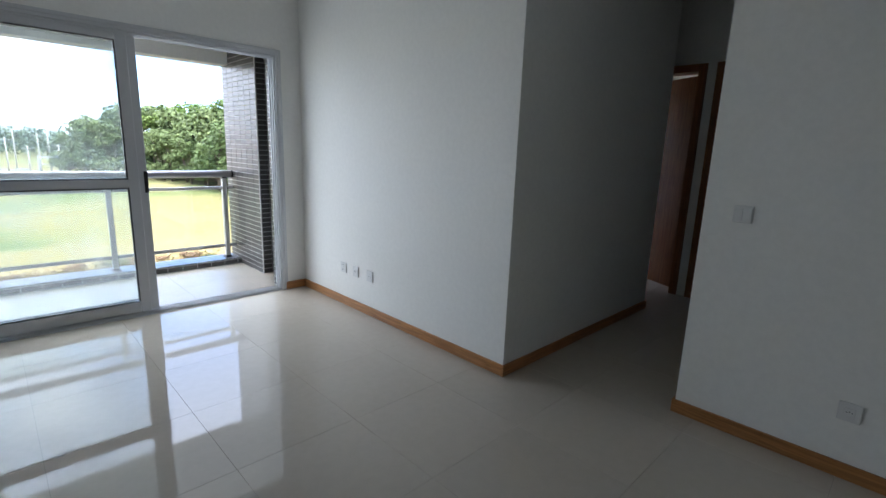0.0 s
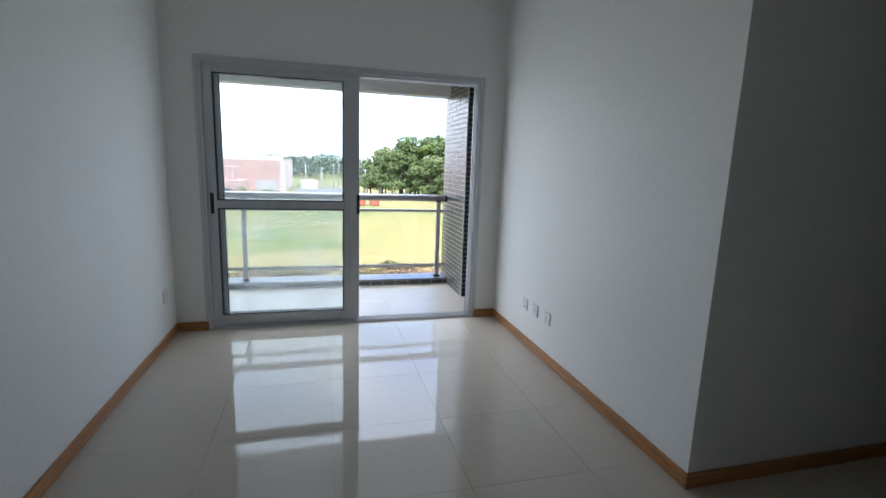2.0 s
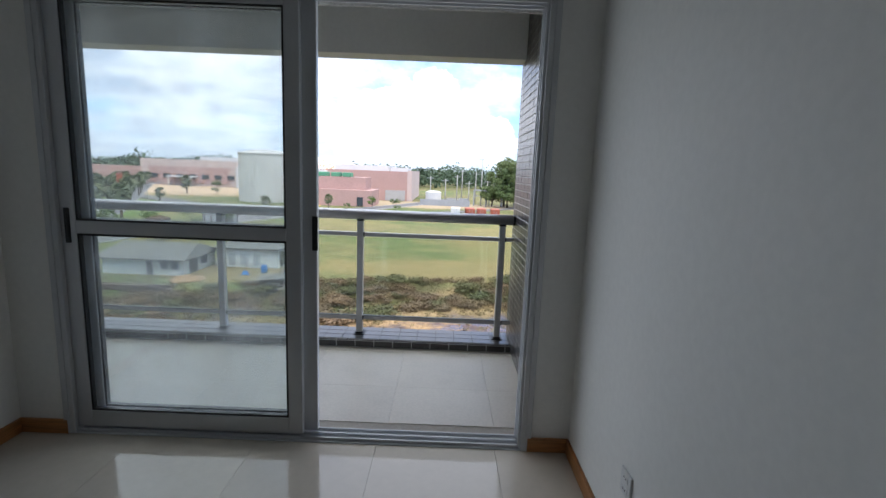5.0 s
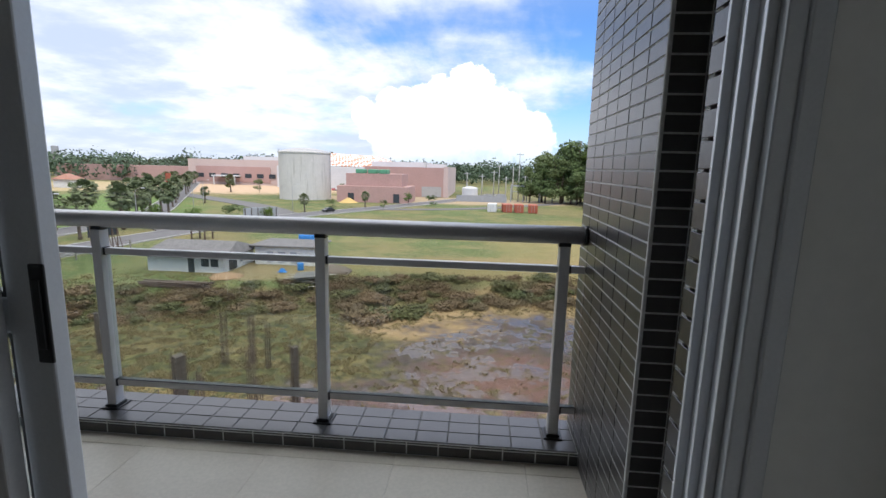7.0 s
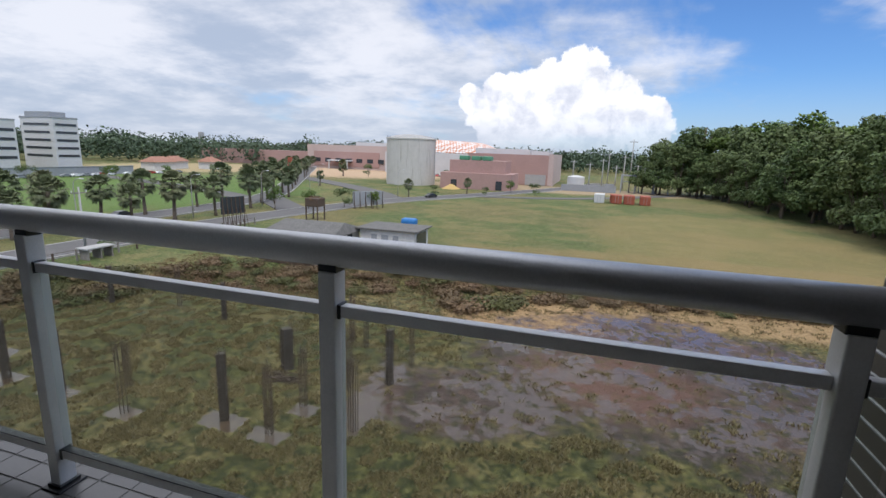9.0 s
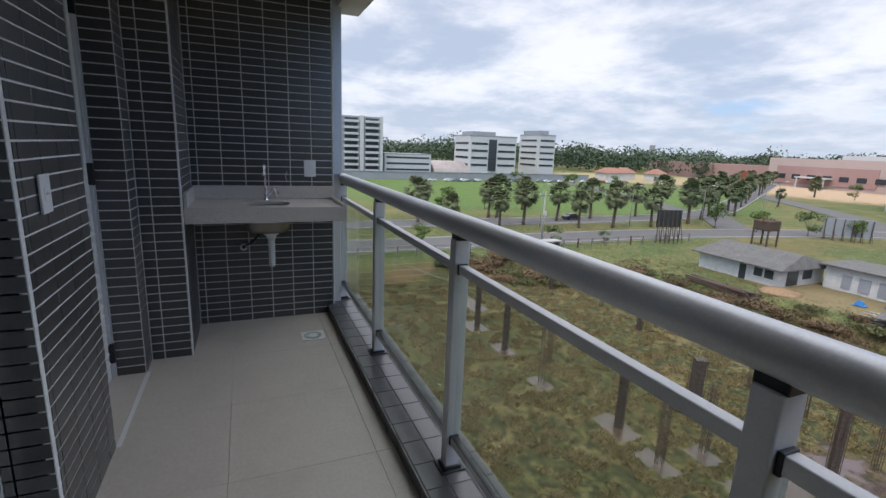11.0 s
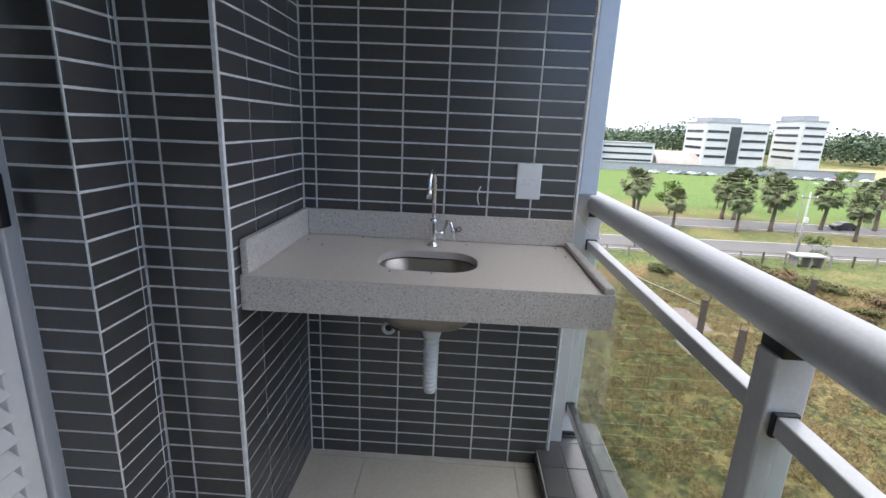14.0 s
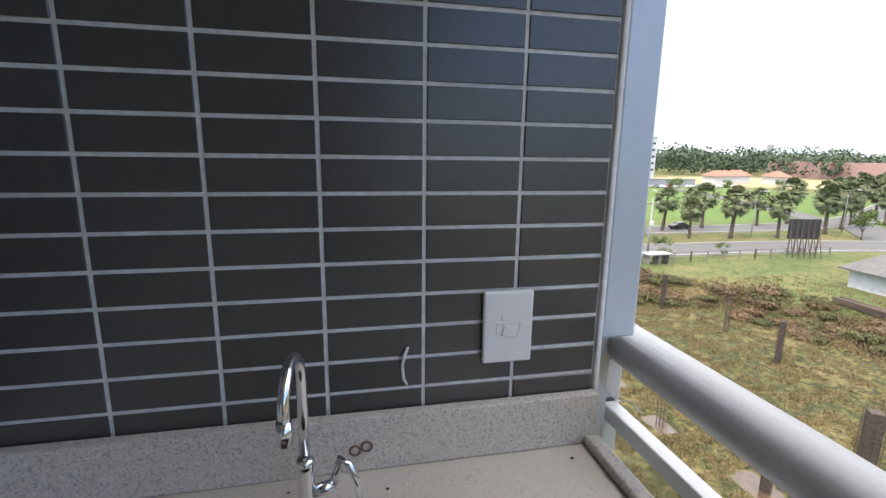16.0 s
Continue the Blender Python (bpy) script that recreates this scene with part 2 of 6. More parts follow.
def granite(name="beige_grey_granite", dust=0.0):
    m = bpy.data.materials.new(name)
    m.use_nodes = True
    t = m.node_tree
    b = t.nodes["Principled BSDF"]
    b.inputs["Roughness"].default_value = 0.28
    at = t.nodes.new("ShaderNodeNewGeometry").outputs["Position"]
    speck = t.nodes.new("ShaderNodeTexVoronoi")
    speck.inputs["Scale"].default_value = 300
    t.links.new(at, speck.inputs["Vector"])
    grey = t.nodes.new("ShaderNodeSeparateColor")
    t.links.new(speck.outputs["Color"], grey.inputs[0])
    fine = noise_of(t, at, 320, 4.0, 0.7)
    base = mixed(t, ramp(t, fine, 0.35, 0.65), (0.47, 0.432, 0.388), (0.63, 0.588, 0.535))
    base = mixed(t, calc(t, "MULTIPLY", ramp(t, grey.outputs[0], 0.80, 0.86), 0.55), base, (0.22, 0.215, 0.21))
    base = mixed(t, calc(t, "MULTIPLY", ramp(t, grey.outputs[1], 0.82, 0.9), 0.35), base, (0.74, 0.72, 0.69))
    base = mixed(t, calc(t, "MULTIPLY", ramp(t, noise_of(t, at, 5.0, 4.0), 0.5, 0.75), 0.2), base, (0.42, 0.385, 0.335))
    base = mixed(t, calc(t, "MULTIPLY", ramp(t, noise_of(t, at, 9.0, 6.0, 0.6), 0.1, 0.6), dust), base, (0.53, 0.480, 0.425))
    t.links.new(base, b.inputs["Base Color"])
    n = node(t, "ShaderNodeBump", Strength=0.08, Distance=0.002)
    t.links.new(fine, n.inputs["Height"])
    t.links.new(n.outputs[0], b.inputs["Normal"])
    return m


M_GRANITE = granite()
M_DUSTY_GRANITE = granite("dusty_granite", 0.8)

# ---- building helpers ----
def box(bm, lo, hi, bevel=0.0, m=None):
    """Adds a box from corner to corner, its edges rounded by bevel."""
    size, mid = [b - a for a, b in zip(lo, hi)], [(a + b) / 2 for a, b in zip(lo, hi)]
    made = bmesh.ops.create_cube(bm, size=1.0, matrix=Matrix.Translation(mid) @ Matrix.Diagonal((*size, 1)))
    verts = made["verts"]
    if bevel:
        edges = list({e for v in verts for e in v.link_edges})
        done = bmesh.ops.bevel(bm, geom=edges, offset=bevel, segments=2, profile=0.5, affect="EDGES")
        verts = list({v for f in done["faces"] for v in f.verts} | {v for v in verts if v.is_valid})
    if m is not None:
        bmesh.ops.transform(bm, matrix=m, verts=[v for v in verts if v.is_valid])
    return bm


def boxes(*pairs, bevel=0.0):
    bm = bmesh.new()
    for lo, hi in pairs:
        box(bm, lo, hi, bevel)
    return bm


def rod(bm, a, b, r1, r2=None, sides=10):
    """Adds a round bar from a to b."""
    a, b = Vector(a), Vector(b)
    m = Matrix.Translation((a + b) / 2) @ (b - a).to_track_quat("Z", "Y").to_matrix().to_4x4()
    bmesh.ops.create_cone(bm, cap_ends=True, segments=sides, radius1=r1, radius2=r1 if r2 is None else r2, depth=(b - a).length, matrix=m)
    return bm


def tube(bm, points, radius, sides=10):
    """Adds a bent round bar through the points; radius may be a list."""
    pts = [Vector(p) for p in points]
    rings, side = [], None
    for i, p in enumerate(pts):
        ahead = (pts[min(i + 1, len(pts) - 1)] - pts[max(i - 1, 0)]).normalized()
        if side is None:
            side = ahead.orthogonal().normalized()
        side = (side - ahead * side.dot(ahead)).normalized()
        over = ahead.cross(side)
        r = radius[i] if isinstance(radius, (list, tuple)) else radius
        rings.append([bm.verts.new(p + r * (math.cos(a) * side + math.sin(a) * over)) for a in (2 * math.pi * k / sides for k in range(sides))])
    for one, two in zip(rings, rings[1:]):
        for k in range(sides):
            bm.faces.new((one[k], one[(k + 1) % sides], two[(k + 1) % sides], two[k]))
    bm.faces.new(rings[0][::-1])
    bm.faces.new(rings[-1])
    return bm


def lathe(bm, profile, centre=(0, 0, 0), sides=32):
    """Adds a turned shape from (radius, z) pairs."""
    cx, cy, cz = centre
    rings = [[bm.verts.new((cx + r * math.cos(2 * math.pi * k / sides), cy + r * math.sin(2 * math.pi * k / sides), cz + z)) for k in range(sides)] for r, z in profile]
    for one, two in zip(rings, rings[1:]):
        for k in range(sides):
            bm.faces.new((one[k], one[(k + 1) % sides], two[(k + 1) % sides], two[k]))
    return bm


def mesh_of(name, bm, mat, smooth=False):
    bmesh.ops.recalc_face_normals(bm, faces=bm.faces)
    data = bpy.data.meshes.new(name)
    bm.to_mesh(data)
    bm.free()
    data.materials.append(mat)
    if smooth:
        data.shade_smooth()
    return data


def thing(name, bm, mat, label="", category="", group="", kind="", smooth=False):
    return tagged(new(name, mesh_of(name, bm, mat, smooth)), label, category, group, kind)


def base(name, at=(0, 0, 0), label="", category="", group="", kind="", turn=0.0):
    """An empty that carries the parts of a thing."""
    ob = new(name)
    ob.matrix_basis = pose(*at, 0, 0, turn)
    ob.empty_display_size = 0.1
    return tagged(ob, label, category, group, kind)


def part(name, bm, mat, parent, label="", smooth=False):
    """One mesh under a thing or a part. The mesh is given in the thing's own axes."""
    ob = new(name, mesh_of(name, bm, mat, smooth))
    ob.parent = parent
    return tagged(ob, label)


# ---- the flat: walls, floor, ceiling ----
CEIL = 2.95
JX = 2.80    # right wall of the living room
WX0, WX1, WZ = 0.252, 2.585, 2.195    # opening of the sliding door
BF = -0.02   # balcony floor


def wall(name, *pairs, mat=None):
    return thing(name, boxes(*pairs), mat or M_WALL, kind="structure")


wall("wall_west", ((-0.15, -6.5, -0.1), (0.0, 0.0, CEIL)))
wall_window = wall("wall_north", ((-0.345, 0.0, -0.1), (WX0, 0.225, CEIL)), ((WX1, 0.0, -0.1), (2.95, 0.225, CEIL)), ((WX0, 0.0, WZ), (WX1, 0.225, CEIL)))
wall("wall_east", ((JX, -2.56, -0.1), (JX + 0.15, 0.0, CEIL)))
wall("wall_corridor_north", ((JX + 0.15, -2.56, -0.1), (4.915, -2.41, CEIL)), ((4.765, -2.41, -0.1), (4.915, -0.9, CEIL)))
wall("wall_near", ((3.22, -6.5, -0.1), (3.37, -3.46, CEIL)), ((3.37, -3.61, -0.1), (5.65, -3.46, CEIL)))
wall("wall_south", ((-0.15, -6.65, -0.1), (3.37, -6.5, CEIL)))
# end wall of the corridor, with two door openings
wall("wall_corridor_end", ((5.65, -3.61, -0.1), (5.80, -3.42, CEIL)), ((5.65, -2.72, -0.1), (5.80, -2.545, CEIL)), ((5.65, -1.80, -0.1), (5.80, -0.75, CEIL)),
     ((5.65, -3.42, 2.26), (5.80, -2.72, CEIL)), ((5.65, -2.545, 2.26), (5.80, -1.80, CEIL)))
wall("wall_hall_north", ((4.765, -0.9, -0.1), (5.65, -0.75, CEIL)))
wall("wall_rooms_beyond", ((5.65, -0.75, -0.1), (5.80, 0.0, CEIL)), ((5.8, -3.61, -0.1), (7.6, -3.46, CEIL)), ((7.6, -3.61, -0.1), (7.75, 0.0, CEIL)), ((5.65, 0.0, -0.1), (6.0, 0.225, CEIL)), ((7.3, 0.0, -0.1), (7.75, 0.225, CEIL)), ((6.0, 0.0, -0.1), (7.3, 0.225, 0.9)), ((6.0, 0.0, 2.2), (7.3, 0.225, CEIL)), ((5.8, -2.66, -0.1), (7.6, -2.60, CEIL)))
thing("ceiling", boxes(((-0.15, -6.65, CEIL), (7.75, 0.225, CEIL + 0.045))), M_CEIL, kind="structure")
thing("screed", boxes(((-0.15, -6.65, -0.2), (7.75, 0.225, -0.012))), M_GROUT, kind="structure")

# ---- the block of flats around the rooms ----
building = base("apartment_block", (0, 0, 0), "tall rendered block of flats holding the rooms and balcony", "building", kind="structure")
# unseen outer mass added to cast shadow; top kept low to shorten it
part("upper_storeys", boxes(((-22, -16, 3.0), (26, 0.225, 6.0))), M_OUTER, building)
part("lower_storeys", boxes(((-22, -16, -17.0), (26, 0.225, -0.2))), M_OUTER, building)
part("neighbour_west", boxes(((-22, -16, -0.2), (-1.96, 0.225, 3.0)), ((-1.96, -16, -0.2), (-0.15, 0.02, 3.0))), M_OUTER, building)
part("neighbour_east", boxes(((7.75, -16, -0.2), (26, 0.225, 3.0)), ((3.37, -16, -0.2), (7.75, -3.61, 3.0)), ((-0.15, -16, -0.2), (3.37, -6.65, 3.0)), ((2.95, -0.75, -0.2), (5.65, 0.225, 3.0))), M_OUTER, building)
part("balcony_above", boxes(((-1.96, 0.225, 2.62), (3.6, 1.66, 2.8)), ((-1.96, 1.47, 2.245), (2.69, 1.66, 2.62))), M_CEIL, building, "white painted balcony soffit and edge beam")
part("balcony_slab", boxes(((-1.96, 0.225, -0.3), (2.69, 1.66, BF - 0.012))), M_GROUT, building)

# baseboards
BH, BT = 0.075, 0.015
for lo, hi, mat in (((0.0, -6.5, 0), (BT, -BT, BH), M_BASE_Y), ((0.0, -BT, 0), (WX0 - 0.003, 0.0, BH), M_BASE_X), ((WX1 + 0.003, -BT, 0), (JX, 0.0, BH), M_BASE_X),
                    ((JX - BT, -2.56, 0), (JX, -BT, BH), M_BASE_Y), ((JX - BT, -2.56 - BT, 0), (4.915 + BT, -2.56, BH), M_BASE_X), ((4.915, -2.56, 0), (4.915 + BT, -0.9, BH), M_BASE_Y),
                    ((3.22 - BT, -6.5, 0), (3.22, -3.46 + BT, BH), M_BASE_Y), ((3.22, -3.46, 0), (5.65, -3.46 + BT, BH), M_BASE_X), ((BT, -6.5, 0), (3.22 - BT, -6.5 + BT, BH), M_BASE_X)):
    thing("baseboard", boxes((lo, hi), bevel=0.003), mat, kind="structure")


# ---- sliding door to the balcony ----
def sliding_leaf(x0, x1, y, parent, name, handles):
    """One aluminium leaf: stiles, rails, a rail at handle height and two panes."""
    d, z0, z1, s = 0.036, 0.03, WZ - 0.04, 0.072
    leaf = part(name, boxes(((x0, y - d / 2, z0), (x0 + s, y + d / 2, z1)), ((x1 - s, y - d / 2, z0), (x1, y + d / 2, z1)), bevel=0.004), M_ALU, parent)
    part("bottom_rail", boxes(((x0 + s, y - d / 2 + 0.002, z0), (x1 - s, y + d / 2 - 0.002, z0 + 0.085)), bevel=0.003), M_ALU, leaf)
    part("top_rail", boxes(((x0 + s, y - d / 2 + 0.002, z1 - 0.055), (x1 - s, y + d / 2 - 0.002, z1)), bevel=0.003), M_ALU, leaf)
    part("middle_rail", boxes(((x0 + s, y - d / 2 + 0.002, 1.032), (x1 - s, y + d / 2 - 0.002, 1.094)), bevel=0.003), M_ALU, leaf)
    for a, b in ((z0 + 0.085, 1.032), (1.094, z1 - 0.055)):
        g = 0.010
        part("gasket", boxes(((x0 + s, y - 0.012, a), (x0 + s + g, y + 0.012, b)), ((x1 - s - g, y - 0.012, a), (x1 - s, y + 0.012, b)), ((x0 + s + g, y - 0.012, a), (x1 - s - g, y + 0.012, a + g)), ((x0 + s + g, y - 0.012, b - g), (x1 - s - g, y + 0.012, b))), M_BLACK, leaf, "black rubber gasket")
        pane = part("pane", boxes(((x0 + s + 0.004, y - 0.003, a + 0.004), (x1 - s - 0.004, y + 0.003, b - 0.004))), M_GLASS, leaf)
        pane.visible_shadow = False
    for x in handles:
        bm = boxes(((x - 0.014, y - d / 2 - 0.004, 0.985), (x + 0.014, y - d / 2 + 0.002, 1.155)), bevel=0.003)
        box(bm, (x - 0.007, y - d / 2 - 0.008, 1.01), (x + 0.007, y - d / 2 - 0.003, 1.13), 0.002)
        part("handle", bm, M_BLACK, leaf, "black recessed pull handle")
    return leaf


slider = base("window_1", (0, 0, 0), "silver aluminium sliding glass door, stacked half open", "sliding door", kind="structure")
f = 0.030
part("outer_frame", boxes(((WX0, -0.008, 0.004), (WX0 + f, 0.115, WZ)), ((WX1 - f, -0.008, 0.004), (WX1, 0.115, WZ)), ((WX0 + f, -0.008, WZ - f), (WX1 - f, 0.115, WZ)), bevel=0.003), M_ALU, slider)
part("architrave", boxes(((WX0 - 0.022, -0.014, 0.004), (WX0 + 0.006, -0.002, WZ + 0.022)), ((WX1 - 0.006, -0.014, 0.004), (WX1 + 0.022, -0.002, WZ + 0.022)), ((WX0 + 0.006, -0.014, WZ - 0.006), (WX1 - 0.006, -0.002, WZ + 0.022)), bevel=0.003), M_ALU, slider)
for y in (0.012, 0.058, 0.104):
    part("head_track", boxes(((WX0 + f, y - 0.004, WZ - f - 0.016), (WX1 - f, y + 0.004, WZ - f)), bevel=0.001), M_ALU, slider)
    part("side_track", boxes(((WX1 - f - 0.014, y - 0.004, 0.02), (WX1 - f, y + 0.004, WZ - f - 0.016)), bevel=0.001), M_ALU, slider)
    part("floor_track", boxes(((WX0 + f, y - 0.003, 0.004), (WX1 - f, y + 0.003, 0.022)), bevel=0.001), M_ALU, slider)
part("sill_profile", boxes(((WX0, -0.006, -0.012), (WX1, 0.115, 0.006)), bevel=0.002), M_ALU, slider)
sliding_leaf(WX0 + 0.028, 1.437, 0.035, slider, "front_leaf", (WX0 + 0.062,))
sliding_leaf(WX0 + 0.065, 1.502, 0.081, slider, "rear_leaf", (1.492,))

# ---- doors of the corridor ----
def wooden_door(y0, y1, ajar, name):
    """A stained frame in the end wall, with its leaf hinged at y0 and open into the room beyond."""
    d = base(name, (0, 0, 0), "dark stained wooden door, standing open, in its frame", "door", kind="structure")
    part("frame", boxes(((5.625, y0 - 0.045, 0), (5.815, y0 + 0.03, 2.29)), ((5.625, y1 - 0.03, 0), (5.815, y1 + 0.045, 2.29)), ((5.625, y0 + 0.03, 2.22), (5.815, y1 - 0.03, 2.29)), bevel=0.004), M_DOOR, d)
    leaf = part("leaf", box(bmesh.new(), (0, 0, 0.01), (0.036, y1 - y0 - 0.07, 2.21), 0.003), M_DOOR, d)
    leaf.matrix_basis = pose(5.80, y0 + 0.032, 0, 0, 0, -ajar)
    for z in (0.25, 1.05, 1.85):
        part("hinge", box(bmesh.new(), (-0.004, -0.012, z), (0.002, 0.012, z + 0.09), 0.001), M_STEEL, leaf, "steel hinge")
    return d


wooden_door(-2.545, -1.80, 27, "door_1")
wooden_door(-3.42, -2.72, 14, "door_2")


# ---- balcony: tiled walls ----
PW, PH, TZ = 0.1507, 0.0519, 1.1745    # tile pitch across and up; height of one joint
TILE_MESH = {}


def tile_mesh(w, h):
    """A strip tile w by h, 5 mm thick, with eased edges; it lies in x and z and faces -y."""
    key = (round(w, 3), round(h, 3))
    if key not in TILE_MESH:
        e, d = 0.0010, 0.0026
        pts = [(x, 0.0, z) for x, z in ((0, 0), (w, 0), (w, h), (0, h))] + [(x, -d + e, z) for x, z in ((0, 0), (w, 0), (w, h), (0, h))]
        pts += [(x, -d, z) for x, z in ((e, e), (w - e, e), (w - e, h - e), (e, h - e))]
        faces = [(k, (k + 1) % 4, 4 + (k + 1) % 4, 4 + k) for k in range(4)] + [(4 + k, 4 + (k + 1) % 4, 8 + (k + 1) % 4, 8 + k) for k in range(4)] + [(8, 9, 10, 11)]
        data = bpy.data.meshes.new("tile")
        data.from_pydata(pts, [], faces)
        data.materials.append(M_TILE)
        TILE_MESH[key] = data
    return TILE_MESH[key]


TILE_JOBS = []


def tiled_wall(name, lo, hi, faces, label="wall clad in slate grey strip tiles with pale joints"):
    """A wall core in joint colour; its faces get tiles later. faces: (axis turn, start, length, joint offset)."""
    core = thing(name, boxes((lo, hi)), M_JOINT, label, "wall", kind="structure")
    for f in faces:
        TILE_JOBS.append((core, *f))
    return core


# faces: origin (x, y), turn in degrees (0 faces -y, 90 faces +x, 180 faces +y, -90 faces -x), width, first joint, z0, z1
end_wall = tiled_wall("wall_end", (-1.96, 0.0, -0.2), (-1.782, 1.425, 2.62), [((-1.782, 0.475), 90, 0.95, 0.95 % PW, BF, 2.62)])
tiled_wall("pier_sink", (-1.782, 0.0, -0.2), (-1.24, 0.470, 2.62), [((-1.24, 0.470), 180, 0.542, 0.0, BF, 2.62), ((-1.24, 0.252), 90, 0.218, 0.0675, BF, 2.62)])
tiled_wall("pier_door", (-1.24, 0.0, -0.2), (-1.072, 0.247, 2.62), [((-1.072, 0.247), 180, 0.168, 0.0, BF, 2.62), ((-1.072, 0.105), 90, 0.142, 0.0, BF, 2.62)])
tiled_wall("facade_west", (-0.345, 0.225, -0.2), (WX0 - 0.02, 0.247, 2.62), [((WX0 - 0.02, 0.247), 180, WX0 - 0.02 + 0.345, 0.03, BF, 2.62)])
tiled_wall("facade_lintel", (WX0 - 0.02, 0.225, WZ - 0.02), (WX1 + 0.02, 0.247, 2.62), [((WX1 + 0.02, 0.247), 180, WX1 - WX0 + 0.04, 0.05, WZ - 0.02, 2.62)])
tiled_wall("facade_door_lintel", (-1.072, 0.02, 2.15), (-0.345, 0.247, 2.62), [((-0.345, 0.247), 180, 0.727, 0.05, 2.15, 2.62)])
tiled_wall("facade_east", (WX1 + 0.02, 0.225, -0.2), (2.80, 0.247, 2.62), [((2.80, 0.247), 180, 2.80 - WX1 - 0.02, 0.06, BF, 2.62)])
tiled_wall("window_reveal", (WX1 + 0.0, 0.116, -0.01), (WX1 + 0.02, 0.247, WZ), [((WX1, 0.247), -90, 0.131, 0.10, 0.0, WZ)], "narrow tiled reveal beside the sliding door")
tiled_wall("window_reveal", (WX0 - 0.02, 0.116, -0.01), (WX0, 0.247, WZ), [((WX0, 0.116), 90, 0.131, 0.03, 0.0, WZ)], "narrow tiled reveal beside the sliding door")
tiled_wall("recess_east", (2.80, 0.225, -0.2), (2.95, 0.76, 2.62), [((2.80, 0.755), -90, 0.508, 0.05, BF, 2.62)])
column = tiled_wall("corner_column", (2.695, 0.76, -0.2), (3.4, 1.675, 2.62), [((2.695, 1.675), -90, 0.915, 0.915 % PW, BF, 2.62), ((2.695, 0.76), 0, 0.105, 0.0, BF, 2.62)], "corner column clad in slate grey strip tiles")
kerb = tiled_wall("kerb", (-1.96, 1.385, -0.2), (2.695, 1.675, 0.045), [((2.695, 1.385), 0, -4.475, 0.06, BF, 0.045)], "low tiled kerb under the balustrade")

# side fin at the end of the sink wall
fin = base("end_fin", (0, 0, 0), "pale grey aluminium fin at the balcony end, sky tint in its colour", "facade panel", kind="structure")
part("panel", boxes(((-1.965, 1.436, 1.078), (-1.779, 1.499, 2.62)), bevel=0.004), M_FIN, fin)
part("edge_trim", boxes(((-1.800, 1.4255, BF), (-1.775, 1.435, 2.62)), bevel=0.003), M_JOINT, fin, "pale corner trim along the tiles")
part("lower_post", boxes(((-1.96, 1.436, 0.045), (-1.84, 1.496, 1.072)), bevel=0.003), M_RAIL, fin)

# ---- balustrade ----
# pale corner beads
for x, y in ((-1.24, 0.470), (2.695, 0.76)):
    s = 1 if x < 0 else -1
    thing("corner_trim", boxes(((x - 0.0075 * s, y - 0.0075 * s, BF), (x + 0.0038 * s, y + 0.0038 * s, 2.62)) if s > 0 else ((x - 0.0038, y - 0.0038, BF), (x + 0.0075, y + 0.0075, 2.62)), bevel=0.002), M_JOINT, "pale rounded grout bead along the tiled corner", "trim", kind="structure")
POSTS = (-1.912, -0.805, 0.327, 1.454, 2.592)
RY = 1.528
rail = base("balustrade", (0, 0, 0), "grey aluminium balustrade with round handrail and glass panes", "railing", kind="structure")
bm = bmesh.new()
rod(bm, (-1.93, RY, 1.036), (2.690, RY, 1.036), 0.041, sides=28)
part("handrail", bm, M_HANDRAIL, rail, "round brushed grey handrail", True)
bm = bmesh.new()
rod(bm, (2.672, RY, 1.036), (2.689, RY, 1.036), 0.045, sides=28)
part("wall_flange", bm, M_BLACK, rail, "black end ring of the handrail", True)
for x in POSTS:
    post = part("post", boxes(((x - 0.024, RY - 0.03, 0.055), (x + 0.024, RY + 0.03, 0.985)), bevel=0.004), M_RAIL, rail)
    part("foot_plate", boxes(((x - 0.045, RY - 0.052, 0.045), (x + 0.045, RY + 0.052, 0.056)), ((x - 0.032, RY - 0.038, 0.056), (x + 0.032, RY + 0.038, 0.068)), bevel=0.003), M_BLACK, post, "black foot plate")
    part("cap", boxes(((x - 0.027, RY - 0.024, 0.982), (x + 0.027, RY + 0.024, 1.006)), bevel=0.003), M_BLACK, post, "black saddle under the handrail")
for a, b in list(zip(POSTS, POSTS[1:])) + [(POSTS[-1], 2.72)]:
    a, b = a + 0.024, (b - 0.024 if b < 2.7 else 2.690)
    for z in (0.878, 0.185):
        bar = part("bar", boxes(((a + 0.001, RY - 0.016, z - 0.016), (b - 0.001, RY + 0.016, z + 0.016)), bevel=0.003), M_RAIL, rail)
        part("bracket", boxes(((a, RY - 0.019, z - 0.020), (a + 0.010, RY + 0.019, z + 0.020)), bevel=0.002), M_BLACK, bar, "black bracket")
    # dark strip covering most of the lower bar's top
    part("gasket", boxes(((a + 0.011, RY - 0.014, 0.2005), (b - 0.002, RY + 0.013, 0.2045))), M_BLACK, bar, "dark strip along the top of the lower bar")
    pane = part("pane", boxes(((a + 0.006, RY - 0.004, 0.206), (b - 0.006, RY + 0.004, 0.858))), M_RAILGLASS, rail, "clear greenish glass pane")
    pane.visible_shadow = False

